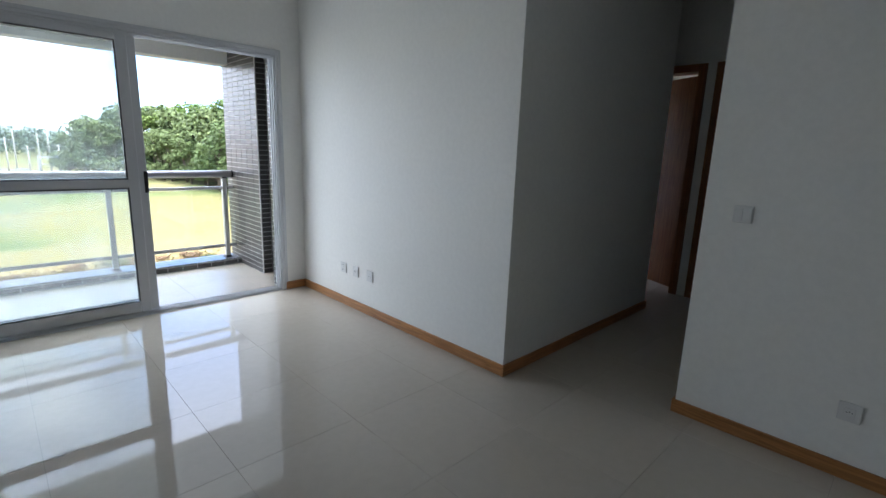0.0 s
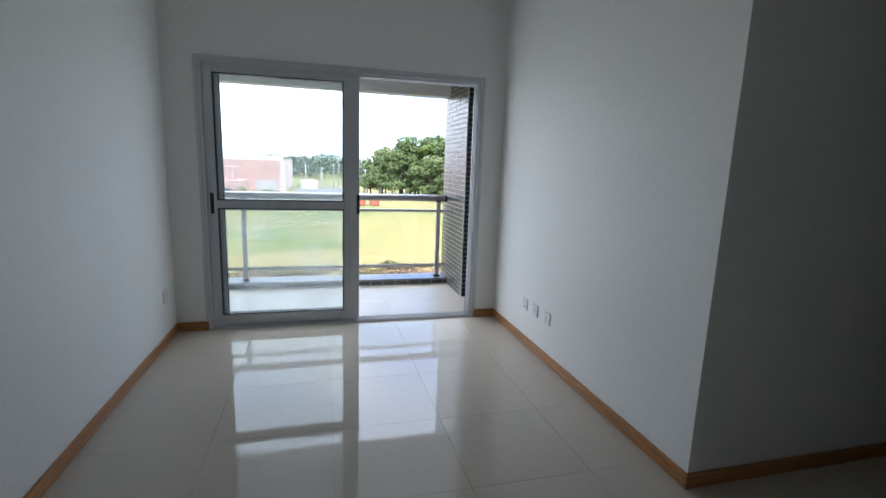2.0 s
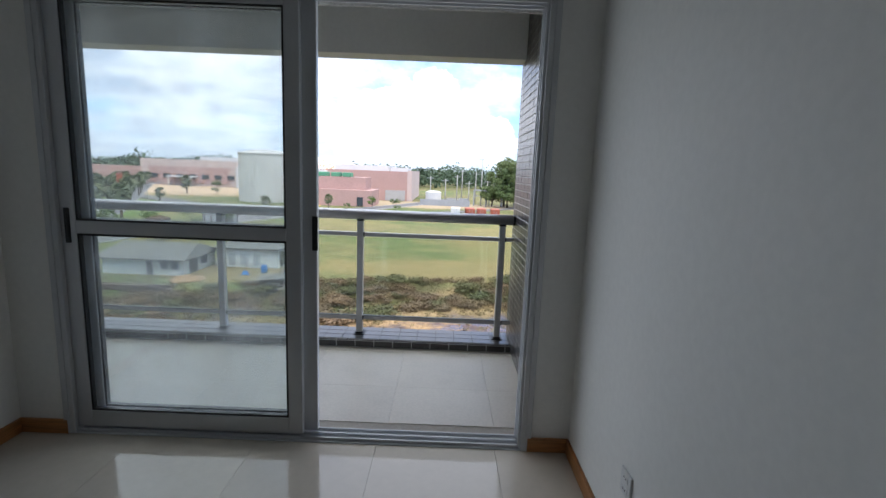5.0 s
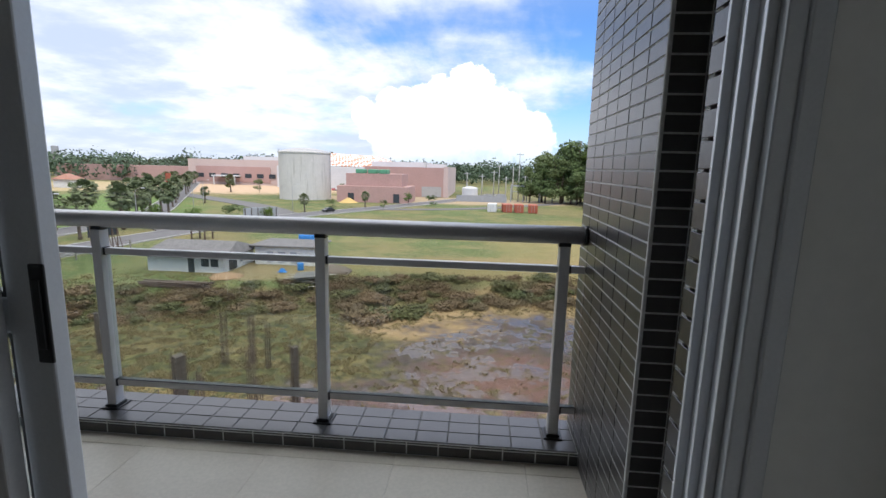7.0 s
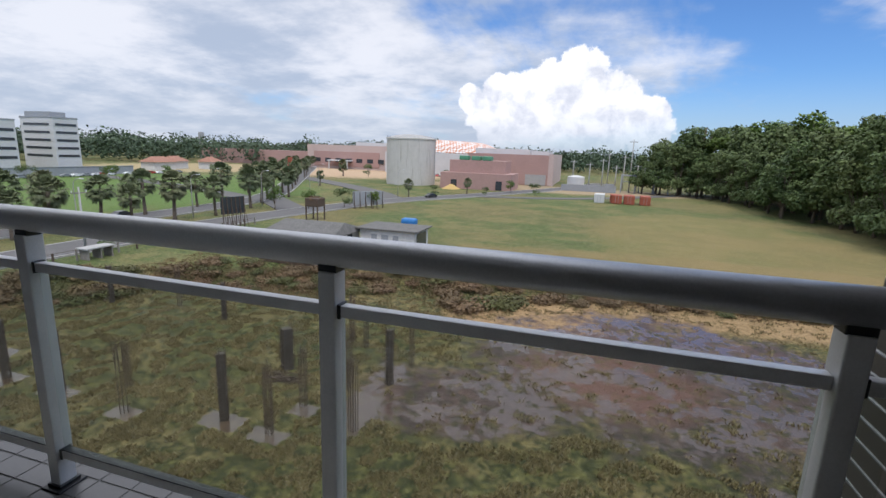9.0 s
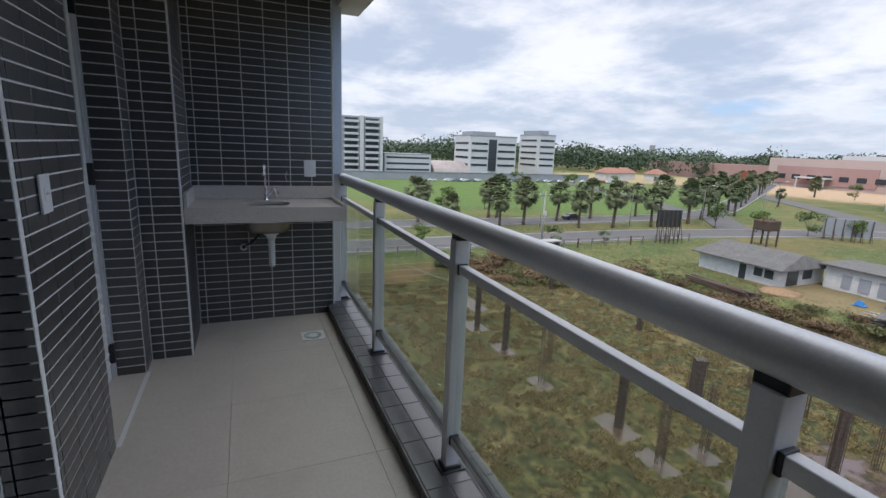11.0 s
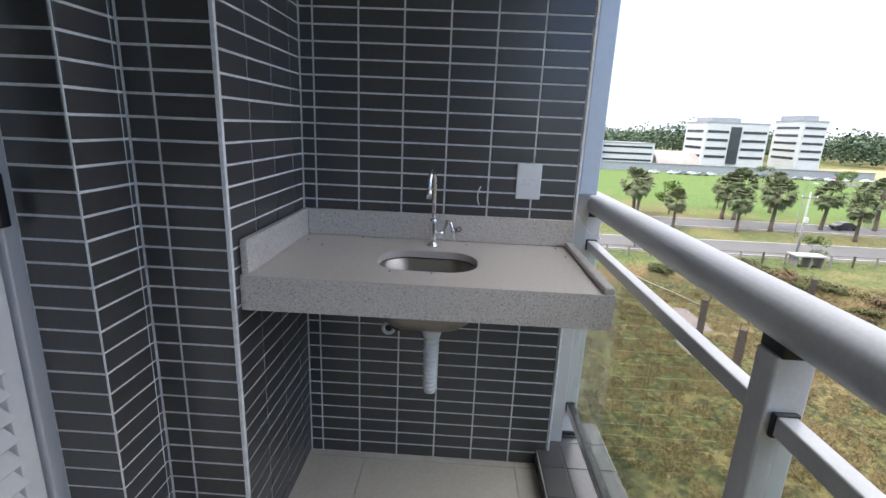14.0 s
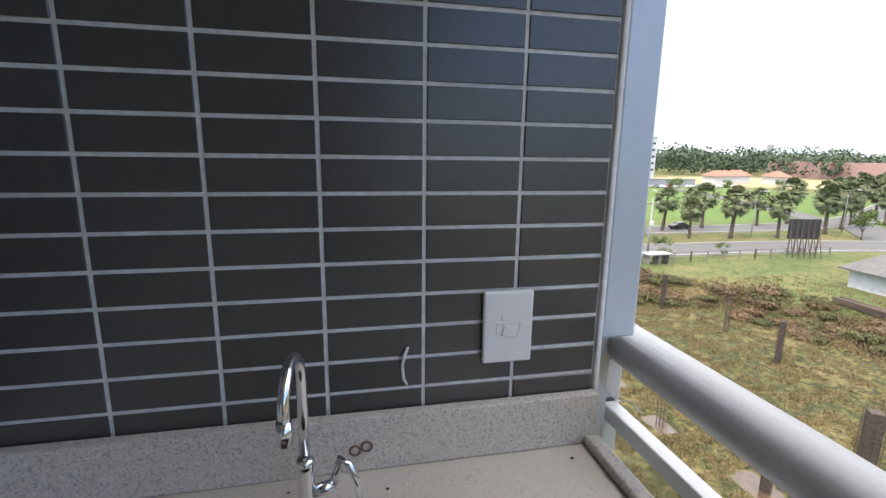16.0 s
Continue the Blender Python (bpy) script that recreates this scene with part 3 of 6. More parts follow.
# ---- service door with louvres ----
sd = base("door_3", (0, 0, 0), "white louvred aluminium door with a dark glass upper half", "door", kind="structure")
DX0, DX1, DY = -1.072, -0.345, 0.072
part("frame", boxes(((DX0, DY - 0.05, BF), (DX0 + 0.035, DY + 0.032, 2.15)), ((DX1 - 0.035, DY - 0.05, BF), (DX1, DY + 0.032, 2.15)), ((DX0 + 0.035, DY - 0.05, 2.11), (DX1 - 0.035, DY + 0.032, 2.15)), bevel=0.003), M_ALU, sd)
leaf = part("leaf", boxes(((DX0 + 0.04, DY - 0.02, BF + 0.01), (DX0 + 0.085, DY + 0.018, 2.105)), ((DX1 - 0.095, DY - 0.02, BF + 0.01), (DX1 - 0.04, DY + 0.018, 2.105)), ((DX0 + 0.085, DY - 0.018, 1.02), (DX1 - 0.095, DY + 0.016, 1.10)),
                          ((DX0 + 0.085, DY - 0.018, BF + 0.01), (DX1 - 0.095, DY + 0.016, 0.10)), ((DX0 + 0.085, DY - 0.018, 2.05), (DX1 - 0.095, DY + 0.016, 2.105)), bevel=0.002), M_LOUVRE, sd)
for k in range(17):
    z = 0.10 + k * 0.0545
    bm = box(bmesh.new(), (DX0 + 0.087, -0.003, 0), (DX1 - 0.097, 0.003, 0.070), 0.001, pose(0, DY + 0.032, z - 0.004, 52, 0, 0))
    part("slat", bm, M_LOUVRE, leaf)
# black sheet behind the slats puts the gaps' shade in as colour
part("gap_shade_panel", boxes(((DX0 + 0.085, DY - 0.03, 0.10), (DX1 - 0.095, DY - 0.022, 1.02))), M_BLACK, leaf)
part("dark_pane", boxes(((DX0 + 0.085, DY - 0.004, 1.10), (DX1 - 0.095, DY + 0.002, 2.05))), M_DARKGLASS, leaf, "dark tinted glass pane")
for z in (0.08, 1.05, 1.85):
    part("hinge", boxes(((DX0 + 0.024, DY + 0.016, z), (DX0 + 0.050, DY + 0.045, z + 0.11)), bevel=0.004), M_BLACK, sd, "black hinge")
thing("threshold", boxes(((DX0, DY - 0.05, -0.03), (DX1, 0.247, BF + 0.004)), bevel=0.002), M_BALC, "beige stone threshold of the service door", "threshold", kind="structure")
thing("threshold_joint", boxes(((DX0, 0.2475, -0.03), (DX1, 0.266, BF + 0.0035))), M_WHITE, "pale joint line in front of the threshold", "joint", kind="structure")


# ---- wall plates ----
def plate(name, at, turn, size=(0.078, 0.118), detail="socket", label="", rot=False):
    """A white cover plate that faces -y before its turn; detail: socket, switch, torn."""
    w, h = size
    p = base(name, at, label, "wall socket" if detail != "switch" else "light switch", turn=turn)
    bm = box(bmesh.new(), (-w / 2, -0.009, -h / 2), (w / 2, 0.0, h / 2), 0.0035)
    part("cover", bm, M_WHITE, p)
    if detail == "socket":
        part("insert", box(bmesh.new(), (-0.020, -0.0112, -0.020), (0.020, -0.0085, 0.020), 0.002), M_WHITE, p)
        # no real holes: raised black discs give the holes' shade as colour
        for x, z in ((-0.0095, 0), (0.0095, 0), (0, 0.004)):
            bm = bmesh.new()
            rod(bm, (x, -0.0118, z), (x, -0.0105, z), 0.0026, sides=8)
            part("pin_hole_shade", bm, M_BLACK, p)
    elif detail == "double":
        for z in (-0.022, 0.022):
            part("insert", box(bmesh.new(), (-0.022, -0.0112, z - 0.012), (0.022, -0.0085, z + 0.012), 0.002), M_WHITE, p)
            # black squares stand for the shade inside the holes
            for x in (-0.008, 0.008):
                part("pin_hole_shade", box(bmesh.new(), (x - 0.003, -0.0118, z - 0.003), (x + 0.003, -0.0105, z + 0.003)), M_BLACK, p)
    elif detail == "switch":
        for x in (-0.020, 0.020):
            part("rocker", box(bmesh.new(), (x - 0.018, -0.014, -0.030), (x + 0.018, -0.0085, 0.030), 0.002), M_WHITE, p)
    elif detail == "torn":
        part("knockout", box(bmesh.new(), (-0.021, -0.0105, -0.012), (0.018, -0.0088, 0.010), 0.001), M_JOINT, p, "grey torn knock-out under paint film")
        part("film", box(bmesh.new(), (-0.010, -0.012, -0.016), (0.016, -0.0088, 0.004), 0.003, pose(0, 0, 0, 0, 12, 0)), M_WHITE, p)
        part("slot", box(bmesh.new(), (0.019, -0.0105, -0.006), (0.0225, -0.0088, 0.008)), M_JOINT, p)
        part("screw", box(bmesh.new(), (-0.012, -0.0105, 0.013), (-0.009, -0.0088, 0.022)), M_JOINT, p)
    return p


for y, d in ((-0.722, "double"), (-0.912, "socket"), (-1.118, "socket")):
    tagged(plate("wall_socket", (JX, y, 0.340), -90, (0.085, 0.092), d, "white plastic socket low on the painted wall"), group="sockets in a row")
plate("wall_socket", (0.0, -0.262, 0.372), 90, (0.085, 0.105), "socket", "white plastic socket low on the painted wall")
plate("light_switch", (3.22, -3.640, 1.142), -90, (0.085, 0.085), "switch", "white two-rocker switch on the painted wall")
plate("wall_socket", (3.22, -4.175, 0.318), -90, (0.085, 0.09), "socket", "white plastic socket low on the painted wall")
plate("wall_socket", (-1.777, 1.260, 1.1145), 90, (0.084, 0.121), "torn", "white blank socket cover on the dark tiles")
plate("wall_socket", (0.074, 0.252, 1.122), 180, (0.078, 0.118), "socket", "white socket cover on the slate tiles")

# ---- counter with sink ----
CZ = 0.895
counter = base("sink_counter", (0, 0, 0), "beige-grey granite counter with upstands and apron", "counter")


def counter_top():
    """The slab with an oval-cornered hole for the bowl, and a raised rim at its outer end."""
    x0, x1, y0, y1 = -1.776, -1.2683, 0.476, 1.4297
    hx0, hx1, hy0, hy1, r = -1.600, -1.385, 0.795, 1.090, 0.085
    bm = bmesh.new()
    inner, outer = [], []
    for cx, cy, a0 in ((hx1 - r, hy1 - r, 0), (hx0 + r, hy1 - r, 90), (hx0 + r, hy0 + r, 180), (hx1 - r, hy0 + r, 270)):
        for k in range(9):
            a = radians(a0 + k * 90 / 8)
            inner.append((cx + r * math.cos(a), cy + r * math.sin(a)))
    for px, py in inner:
        cx, cy = (hx0 + hx1) / 2, (hy0 + hy1) / 2
        dx, dy = px - cx, py - cy
        s = min(((x1 if dx > 0 else x0) - cx) / dx if abs(dx) > 1e-6 else 1e9, ((y1 if dy > 0 else y0) - cy) / dy if abs(dy) > 1e-6 else 1e9)
        outer.append((cx + dx * s, cy + dy * s))
    # corners of the slab replace their nearest outer points
    for corner in ((x0, y0), (x0, y1), (x1, y0), (x1, y1)):
        k = min(range(len(outer)), key=lambda i: (outer[i][0] - corner[0]) ** 2 + (outer[i][1] - corner[1]) ** 2)
        outer[k] = corner
    rings = [[bm.verts.new((x, y, z)) for x, y in ring] for ring, z in ((outer, CZ), (inner, CZ), (inner, CZ - 0.022), (outer, CZ - 0.022))]
    n = len(inner)
    for one, two in zip(rings, rings[1:] + rings[:1]):
        for k in range(n):
            bm.faces.new((one[k], one[(k + 1) % n], two[(k + 1) % n], two[k]))
    return bm, inner


bm, HOLE = counter_top()
part("slab", bm, M_DUSTY_GRANITE, counter, "dusty beige granite top")
part("apron", boxes(((-1.290, 0.4745, 0.800), (-1.268, 1.430, CZ - 0.003)), ((-1.776, 1.408, 0.800), (-1.2905, 1.430, CZ - 0.003)), bevel=0.0006), M_GRANITE, counter, "deep granite front edge")
part("back_upstand", boxes(((-1.776, 0.4965, CZ + 0.001), (-1.755, 1.428, 0.987)), bevel=0.002), M_GRANITE, counter)
part("side_upstand", boxes(((-1.776, 0.4765, CZ + 0.001), (-1.276, 0.4955, 0.987)), bevel=0.002), M_GRANITE, counter)
part("drip_rim", boxes(((-1.754, 1.402, CZ + 0.0005), (-1.270, 1.428, CZ + 0.018)), bevel=0.004), M_GRANITE, counter)

sink = base("sink_bowl", (-1.4925, 0.9425, 0), "undermounted stainless steel sink bowl with white waste pipe", "sink")
bm = bmesh.new()
rings = []
for s, z in ((1.06, CZ - 0.024), (1.0, CZ - 0.028), (0.985, CZ - 0.12), (0.94, CZ - 0.168), (0.76, CZ - 0.190), (0.18, CZ - 0.194)):
    rings.append([bm.verts.new(((x + 1.4925) * s, (y - 0.9425) * s, z)) for x, y in HOLE])
for one, two in zip(rings, rings[1:]):
    for k in range(len(one)):
        bm.faces.new((one[k], one[(k + 1) % len(one)], two[(k + 1) % len(one)], two[k]))
bm.faces.new(rings[-1])
bowl = part("bowl", bm, M_STEEL, sink, "", True)
mod = bowl.modifiers.new("thickness", "SOLIDIFY")
mod.thickness, mod.offset = 0.0015, -1
part("drain_cup", lathe(bmesh.new(), [(0.0, -0.191), (0.042, -0.1905), (0.044, -0.1935), (0.040, -0.196)], (0, 0, CZ), 24), M_CHROME, sink, "chrome drain cup", True)
part("sticker", boxes(((0.1068, -0.09, 0.778), (0.1075, 0.06, 0.794))), M_WHITE, sink, "faded paper sticker strip")
part("waste_cup", lathe(bmesh.new(), [(0.0, 0.700), (0.046, 0.700), (0.048, 0.695), (0.048, 0.684), (0.040, 0.678), (0.030, 0.668), (0.026, 0.650), (0.0, 0.650)], (0, 0.02, 0), 24), M_WHITE, sink, "white plastic waste cup", True)
prof = []
for k in range(64):
    prof.append((0.0215 - 0.002 * k / 63 + 0.0042 * math.cos(k * math.pi / 2.5), 0.650 - 0.185 * k / 63))
part("ribbed_hose", lathe(bmesh.new(), [(0.0, 0.656), *prof, (0.018, 0.460), (0.0, 0.460)], (0.004, 0.02, 0), 20), M_WHITE, sink, "white ribbed waste hose hanging free", True)

outlet = base("waste_stub", (-1.777, 0.785, 0.545), "round white waste outlet stub on the tiled wall", "pipe")
bm = bmesh.new()
tube(bm, [(0.012, 0.020 * math.cos(a), 0.020 * math.sin(a)) for a in (2 * math.pi * k / 20 for k in range(20))], 0.007, 8)
part("collar", bm, M_WHITE, outlet, "", True)
# solid black plug paints the shade inside the open pipe
bm = bmesh.new()
rod(bm, (0.0, 0, 0), (0.010, 0, 0), 0.016, sides=20)
part("bore_shade", bm, M_BLACK, outlet)

bm = bmesh.new()
tube(bm, [(-1.52, 0.905, 0.704), (-1.56, 0.88, 0.665), (-1.64, 0.84, 0.60), (-1.762, 0.795, 0.553)], 0.007, 8)
thing("overflow_hose", bm, M_BLACK, "thin dark hose from the bowl to the wall outlet", "hose", smooth=True)

tap = base("tap", (-1.672, 0.945, CZ), "chrome swan-neck kitchen tap with lever", "tap")
part("body", lathe(bmesh.new(), [(0.0, 0.0), (0.021, 0.0), (0.021, 0.004), (0.0135, 0.009), (0.0115, 0.016), (0.0115, 0.076), (0.0125, 0.079), (0.0125, 0.090), (0.0090, 0.094), (0.0, 0.095)], sides=24), M_CHROME, tap, "", True)
bend = [(0.0, 0, 0.10), (0.0, 0, 0.16), (0, 0, 0.205)] + [(0.042 - 0.042 * math.cos(a), -0.012 * (1 - math.cos(a)) / 2, 0.208 + 0.044 * math.sin(a)) for a in (math.pi * k / 12 for k in range(1, 12))] + [(0.084, -0.012, 0.204), (0.085, -0.012, 0.196)]
part("spout", tube(bmesh.new(), bend, 0.0070, 14), M_CHROME, tap, "", True)
bm = bmesh.new()
rod(bm, (0.085, -0.012, 0.200), (0.0855, -0.012, 0.172), 0.0088, sides=16)
part("aerator", bm, M_CHROME, tap, "", True)
bm = bmesh.new()
rod(bm, (0, 0.010, 0.042), (0, 0.036, 0.046), 0.0095, sides=16)
part("valve", bm, M_CHROME, tap, "", True)
part("lever", tube(bmesh.new(), [(0.0, 0.034, 0.046), (0.003, 0.040, 0.066), (0.006, 0.046, 0.090), (0.010, 0.056, 0.084), (0.014, 0.066, 0.060), (0.016, 0.072, 0.026)], [0.006, 0.006, 0.0055, 0.005, 0.005, 0.004], 10), M_CHROME, tap, "", True)

# two small washers, a hook of tape and crumbs of putty
for y, z in ((1.012, 0.934), (1.030, 0.939)):
    bm = bmesh.new()
    tube(bm, [(0, 0.008 * math.cos(a), 0.008 * math.sin(a)) for a in (2 * math.pi * k / 14 for k in range(15))], 0.002, 6)
    w = thing("ring_mark", bm, material("brown_rust", (0.16, 0.11, 0.08), 0.7, grain=0.2), "small brown rusty ring on the granite upstand", "ring", smooth=True)
    w.matrix_basis = pose(-1.7535, y, z)
bm = bmesh.new()
tube(bm, [(-1.776, 1.098, 1.090), (-1.7735, 1.092, 1.078), (-1.7730, 1.088, 1.060), (-1.7735, 1.090, 1.038), (-1.776, 1.096, 1.026)], [0.002, 0.003, 0.0025, 0.003, 0.002], 8)
thing("putty_streak", bm, M_PUTTY, "thin pale streak of dried putty on the tiles", "putty", smooth=True)
for x, y, z, r in ((-1.766, 1.165, 0.984, 0.006), (-1.762, 1.172, 0.9835, 0.005), (-1.767, 1.178, 0.984, 0.004)):
    bm = bmesh.new()
    bmesh.ops.create_icosphere(bm, subdivisions=1, radius=r, matrix=Matrix.Translation((x, y, z)) @ Matrix.Diagonal((1, 1.4, 0.8, 1)))
    thing("putty_crumb", bm, M_PUTTY, "small white putty crumb on the granite upstand", "putty")
bm = bmesh.new()
random.seed(11)
for k in range(24):
    x, y = random.uniform(-1.74, -1.30), random.uniform(0.51, 1.38)
    if -1.62 < x < -1.37 and 0.77 < y < 1.11 or (x > -1.62 and random.random() < 0.6):
        continue
    bmesh.ops.create_icosphere(bm, subdivisions=1, radius=random.uniform(0.0012, 0.003), matrix=Matrix.Translation((x, y, CZ + 0.001)) @ Matrix.Diagonal((1, 1.3, 0.6, 1)))
thing("debris", bm, material("dark_debris", (0.06, 0.05, 0.045), 0.9, grain=0.2), "dark crumbs of building dust on the counter", "debris", kind="stuff")
bm = bmesh.new()
tube(bm, [(-1.80, 1.44, 1.010), (-1.80, 1.47, 0.965), (-1.81, 1.50, 0.935), (-1.83, 1.525, 0.925), (-1.79, 1.52, 0.94), (-1.78, 1.53, 0.925)], 0.0015, 6)
thing("wire", bm, M_WHITE, "thin white wire tied round the rail bar", "wire", smooth=True)

# ---- floor drain ----
drain = base("floor_drain", (-1.335, 1.205, BF), "square white plastic floor drain with round grate", "drain")
part("rim", boxes(((-0.078, -0.078, 0.0), (0.078, 0.078, 0.006)), bevel=0.002), M_WHITE, drain)
# flat black disc in place of the shaded depth below the grate
part("well_shade", lathe(bmesh.new(), [(0.0, 0.0066), (0.060, 0.0066), (0.060, 0.0060)], sides=32), M_BLACK, drain)
for k in range(24):
    a = 2 * math.pi * k / 24
    bm = box(bmesh.new(), (0.022, -0.0028, 0.0066), (0.059, 0.0028, 0.0085), 0.0, pose(0, 0, 0, 0, 0, math.degrees(a)))
    part("grate_spoke", bm, M_WHITE, drain)
part("grate_hub", lathe(bmesh.new(), [(0.0, 0.0086), (0.020, 0.0086), (0.023, 0.0080), (0.023, 0.0066)], sides=24), M_WHITE, drain)

# ---- ground outside ----
G, PIT = -14.4, -16.0
BANK = [(-400, 36), (-66, 36), (-51, 42), (-43, 53), (-31, 56), (-20, 62), (-1, 66), (16, 68), (40, 72), (400, 90)]


def bank_y(x):
    """The upper edge of the bank above the dug-out building plot."""
    for (a, ya), (b, yb) in zip(BANK, BANK[1:]):
        if x <= b:
            return ya + (yb - ya) * (x - a) / (b - a)
    return BANK[-1][1]


def ground_z(x, y):
    d = y - bank_y(x) + 2.5 * noise.noise((x * 0.12, y * 0.12, 3.0))
    wide = 9.0 + 3.0 * noise.noise((x * 0.05, 7.0, 0.0))
    s = min(1.0, max(0.0, (d + wide) / wide))
    side = min(1.0, max(0.0, (-50 - x) / 9.0 + 0.25 * noise.noise((y * 0.15, 2.0, 5.0))))
    s = max(s, side)
    s = s * s * (3 - 2 * s)
    z = PIT + (G - PIT) * s
    if -80 < x < 60 and y < 90:
        z += 0.10 * noise.noise((x * 0.35, y * 0.35, 0)) + 0.35 * s * (1 - s) * 4 * noise.noise((x * 0.4, y * 0.4, 9.0))
    return z


def steps(near0, near1, step, far):
    vals = [near0 + step * k for k in range(int((near1 - near0) / step) + 1)]
    d, up, down = step, vals[-1], vals[0]
    while up < far:
        d *= 1.35
        up += d
        vals.append(up)
    d = step
    while down > -far:
        d *= 1.35
        down -= d
        vals.insert(0, down)
    return vals


# shallow pools round the column feet: centre and half sizes
POOLS = ((-18.9, 22.3, 1.5, 0.9), (-15.2, 22.0, 1.2, 0.7), (-25.4, 20.9, 1.1, 0.7), (-14.8, 25.2, 0.9, 0.8), (-37.5, 21.3, 1.5, 1.0), (-31.8, 21.3, 1.3, 0.8), (-11.5, 26.3, 1.3, 2.6), (-44, 24, 3.0, 1.0))


def ground_material():
    m = bpy.data.materials.new("grass_and_mud_ground")
    m.use_nodes = True
    t = m.node_tree
    b = t.nodes["Principled BSDF"]
    b.inputs["Specular IOR Level"].default_value = 0.35
    b.inputs["Coat Roughness"].default_value = 0.04
    at = t.nodes.new("ShaderNodeNewGeometry").outputs["Position"]
    xyz = t.nodes.new("ShaderNodeSeparateXYZ")
    t.links.new(at, xyz.inputs[0])
    x, y, z = xyz.outputs
    n_fine = noise_of(t, at, 2.2, 8.0, 0.7)
    n_mid = noise_of(t, at, 0.22, 6.0, 0.62)
    n_wide = noise_of(t, at, 0.03, 4.0, 0.55)

    def spot(cx, cy, rx, ry, edge=0.35, rough=0.9):
        """1 inside a ragged oval patch."""
        d = vcalc(t, "LENGTH", vcalc(t, "DIVIDE", vcalc(t, "SUBTRACT", at, (cx, cy, 0)), (rx, ry, 1e6)), (0, 0, 0), out=1)
        d = calc(t, "ADD", d, calc(t, "MULTIPLY", calc(t, "SUBTRACT", n_mid, 0.5), rough))
        return ramp(t, d, 1.0 + edge / 2, 1.0 - edge / 2)

    grass = mixed(t, ramp(t, n_fine, 0.40, 0.60), (0.044, 0.050, 0.017), (0.150, 0.140, 0.052))
    grass = mixed(t, calc(t, "MULTIPLY", ramp(t, n_mid, 0.48, 0.62), 0.75), grass, (0.24, 0.180, 0.095))
    clump = noise_of(t, at, 1.3, 8.0, 0.7, 0.4)
    grass = mixed(t, calc(t, "MULTIPLY", ramp(t, clump, 0.52, 0.42), 0.85), grass, (0.028, 0.034, 0.010))
    grass = mixed(t, calc(t, "MULTIPLY", ramp(t, clump, 0.56, 0.70), 0.6), grass, (0.20, 0.185, 0.075))
    lush = mixed(t, ramp(t, n_fine, 0.3, 0.7), (0.066, 0.122, 0.022), (0.130, 0.215, 0.046))
    field = mixed(t, ramp(t, n_wide, 0.40, 0.62), mixed(t, 0.5, grass, lush), mixed(t, 0.55, grass, (0.21, 0.185, 0.062)))
    field = mixed(t, calc(t, "MULTIPLY", ramp(t, noise_of(t, at, 0.09, 7.0, 0.65), 0.46, 0.60), 0.55), field, (0.24, 0.195, 0.075))
    pit_grass = mixed(t, 1.0, grass, (0.92, 0.91, 0.69), "MULTIPLY")
    out = mixed(t, ramp(t, z, PIT + 0.5, G - 0.1), pit_grass, field)
    speckle = noise_of(t, at, 3.6, 6.0, 0.75, 0.6)
    out = mixed(t, calc(t, "MULTIPLY", ramp(t, speckle, 0.50, 0.42), 0.65), out, (0.022, 0.026, 0.009))
    out = mixed(t, calc(t, "MULTIPLY", ramp(t, speckle, 0.54, 0.63), 0.45), out, (0.25, 0.22, 0.10))
    # bright meadow past the road, dry straw by the wood, bare laterite lots far off
    out = mixed(t, calc(t, "MULTIPLY", spot(-165, 110, 75, 90), 0.85), out, lush)
    out = mixed(t, calc(t, "MULTIPLY", spot(28, 105, 24, 42), 0.5), out, (0.24, 0.185, 0.070))
    out = mixed(t, calc(t, "MULTIPLY", spot(20, 74, 42, 9), 0.5), out, (0.25, 0.175, 0.072))
    out = mixed(t, spot(-250, 260, 60, 70), out, (0.34, 0.27, 0.14))
    out = mixed(t, spot(-150, 300, 80, 70), out, (0.45, 0.32, 0.20))
    out = mixed(t, calc(t, "MULTIPLY", spot(-20, 228, 70, 22), 0.8), out, (0.36, 0.27, 0.17))
    # raw bank
    slope = calc(t, "MULTIPLY", ramp(t, z, PIT + 0.25, PIT + 0.7), ramp(t, z, G - 0.05, G - 0.5))
    soil = mixed(t, ramp(t, n_mid, 0.45, 0.6), (0.085, 0.070, 0.030), (0.20, 0.115, 0.060))
    out = mixed(t, calc(t, "MULTIPLY", slope, calc(t, "ADD", 0.15, calc(t, "MULTIPLY", ramp(t, n_fine, 0.35, 0.6), 0.7))), out, soil)
    out = mixed(t, calc(t, "MULTIPLY", spot(-30, 66, 9, 7), 0.75), out, (0.26, 0.19, 0.10))
    # sand tongue and wet mud in the plot
    sand = mixed(t, ramp(t, n_fine, 0.3, 0.7), (0.26, 0.165, 0.075), (0.42, 0.28, 0.14))
    out = mixed(t, calc(t, "MULTIPLY", spot(-3, 50, 9, 6.5), 0.9), out, sand)
    out = mixed(t, calc(t, "MULTIPLY", spot(16, 58, 16, 6), 0.75), out, sand)
    mud = mixed(t, ramp(t, n_mid, 0.35, 0.65), (0.052, 0.031, 0.024), (0.110, 0.062, 0.047))
    mud = mixed(t, calc(t, "MULTIPLY", ramp(t, clump, 0.52, 0.40), 0.7), mud, (0.030, 0.022, 0.012))
    mud = mixed(t, calc(t, "MULTIPLY", spot(5, 37, 7, 5, 0.8), 0.6), mud, (0.20, 0.085, 0.055))
    muddy = calc(t, "MAXIMUM", spot(10, 41, 17, 12.5, 0.3, 1.5), spot(-6, 30.5, 8.5, 5, 0.3, 1.6))
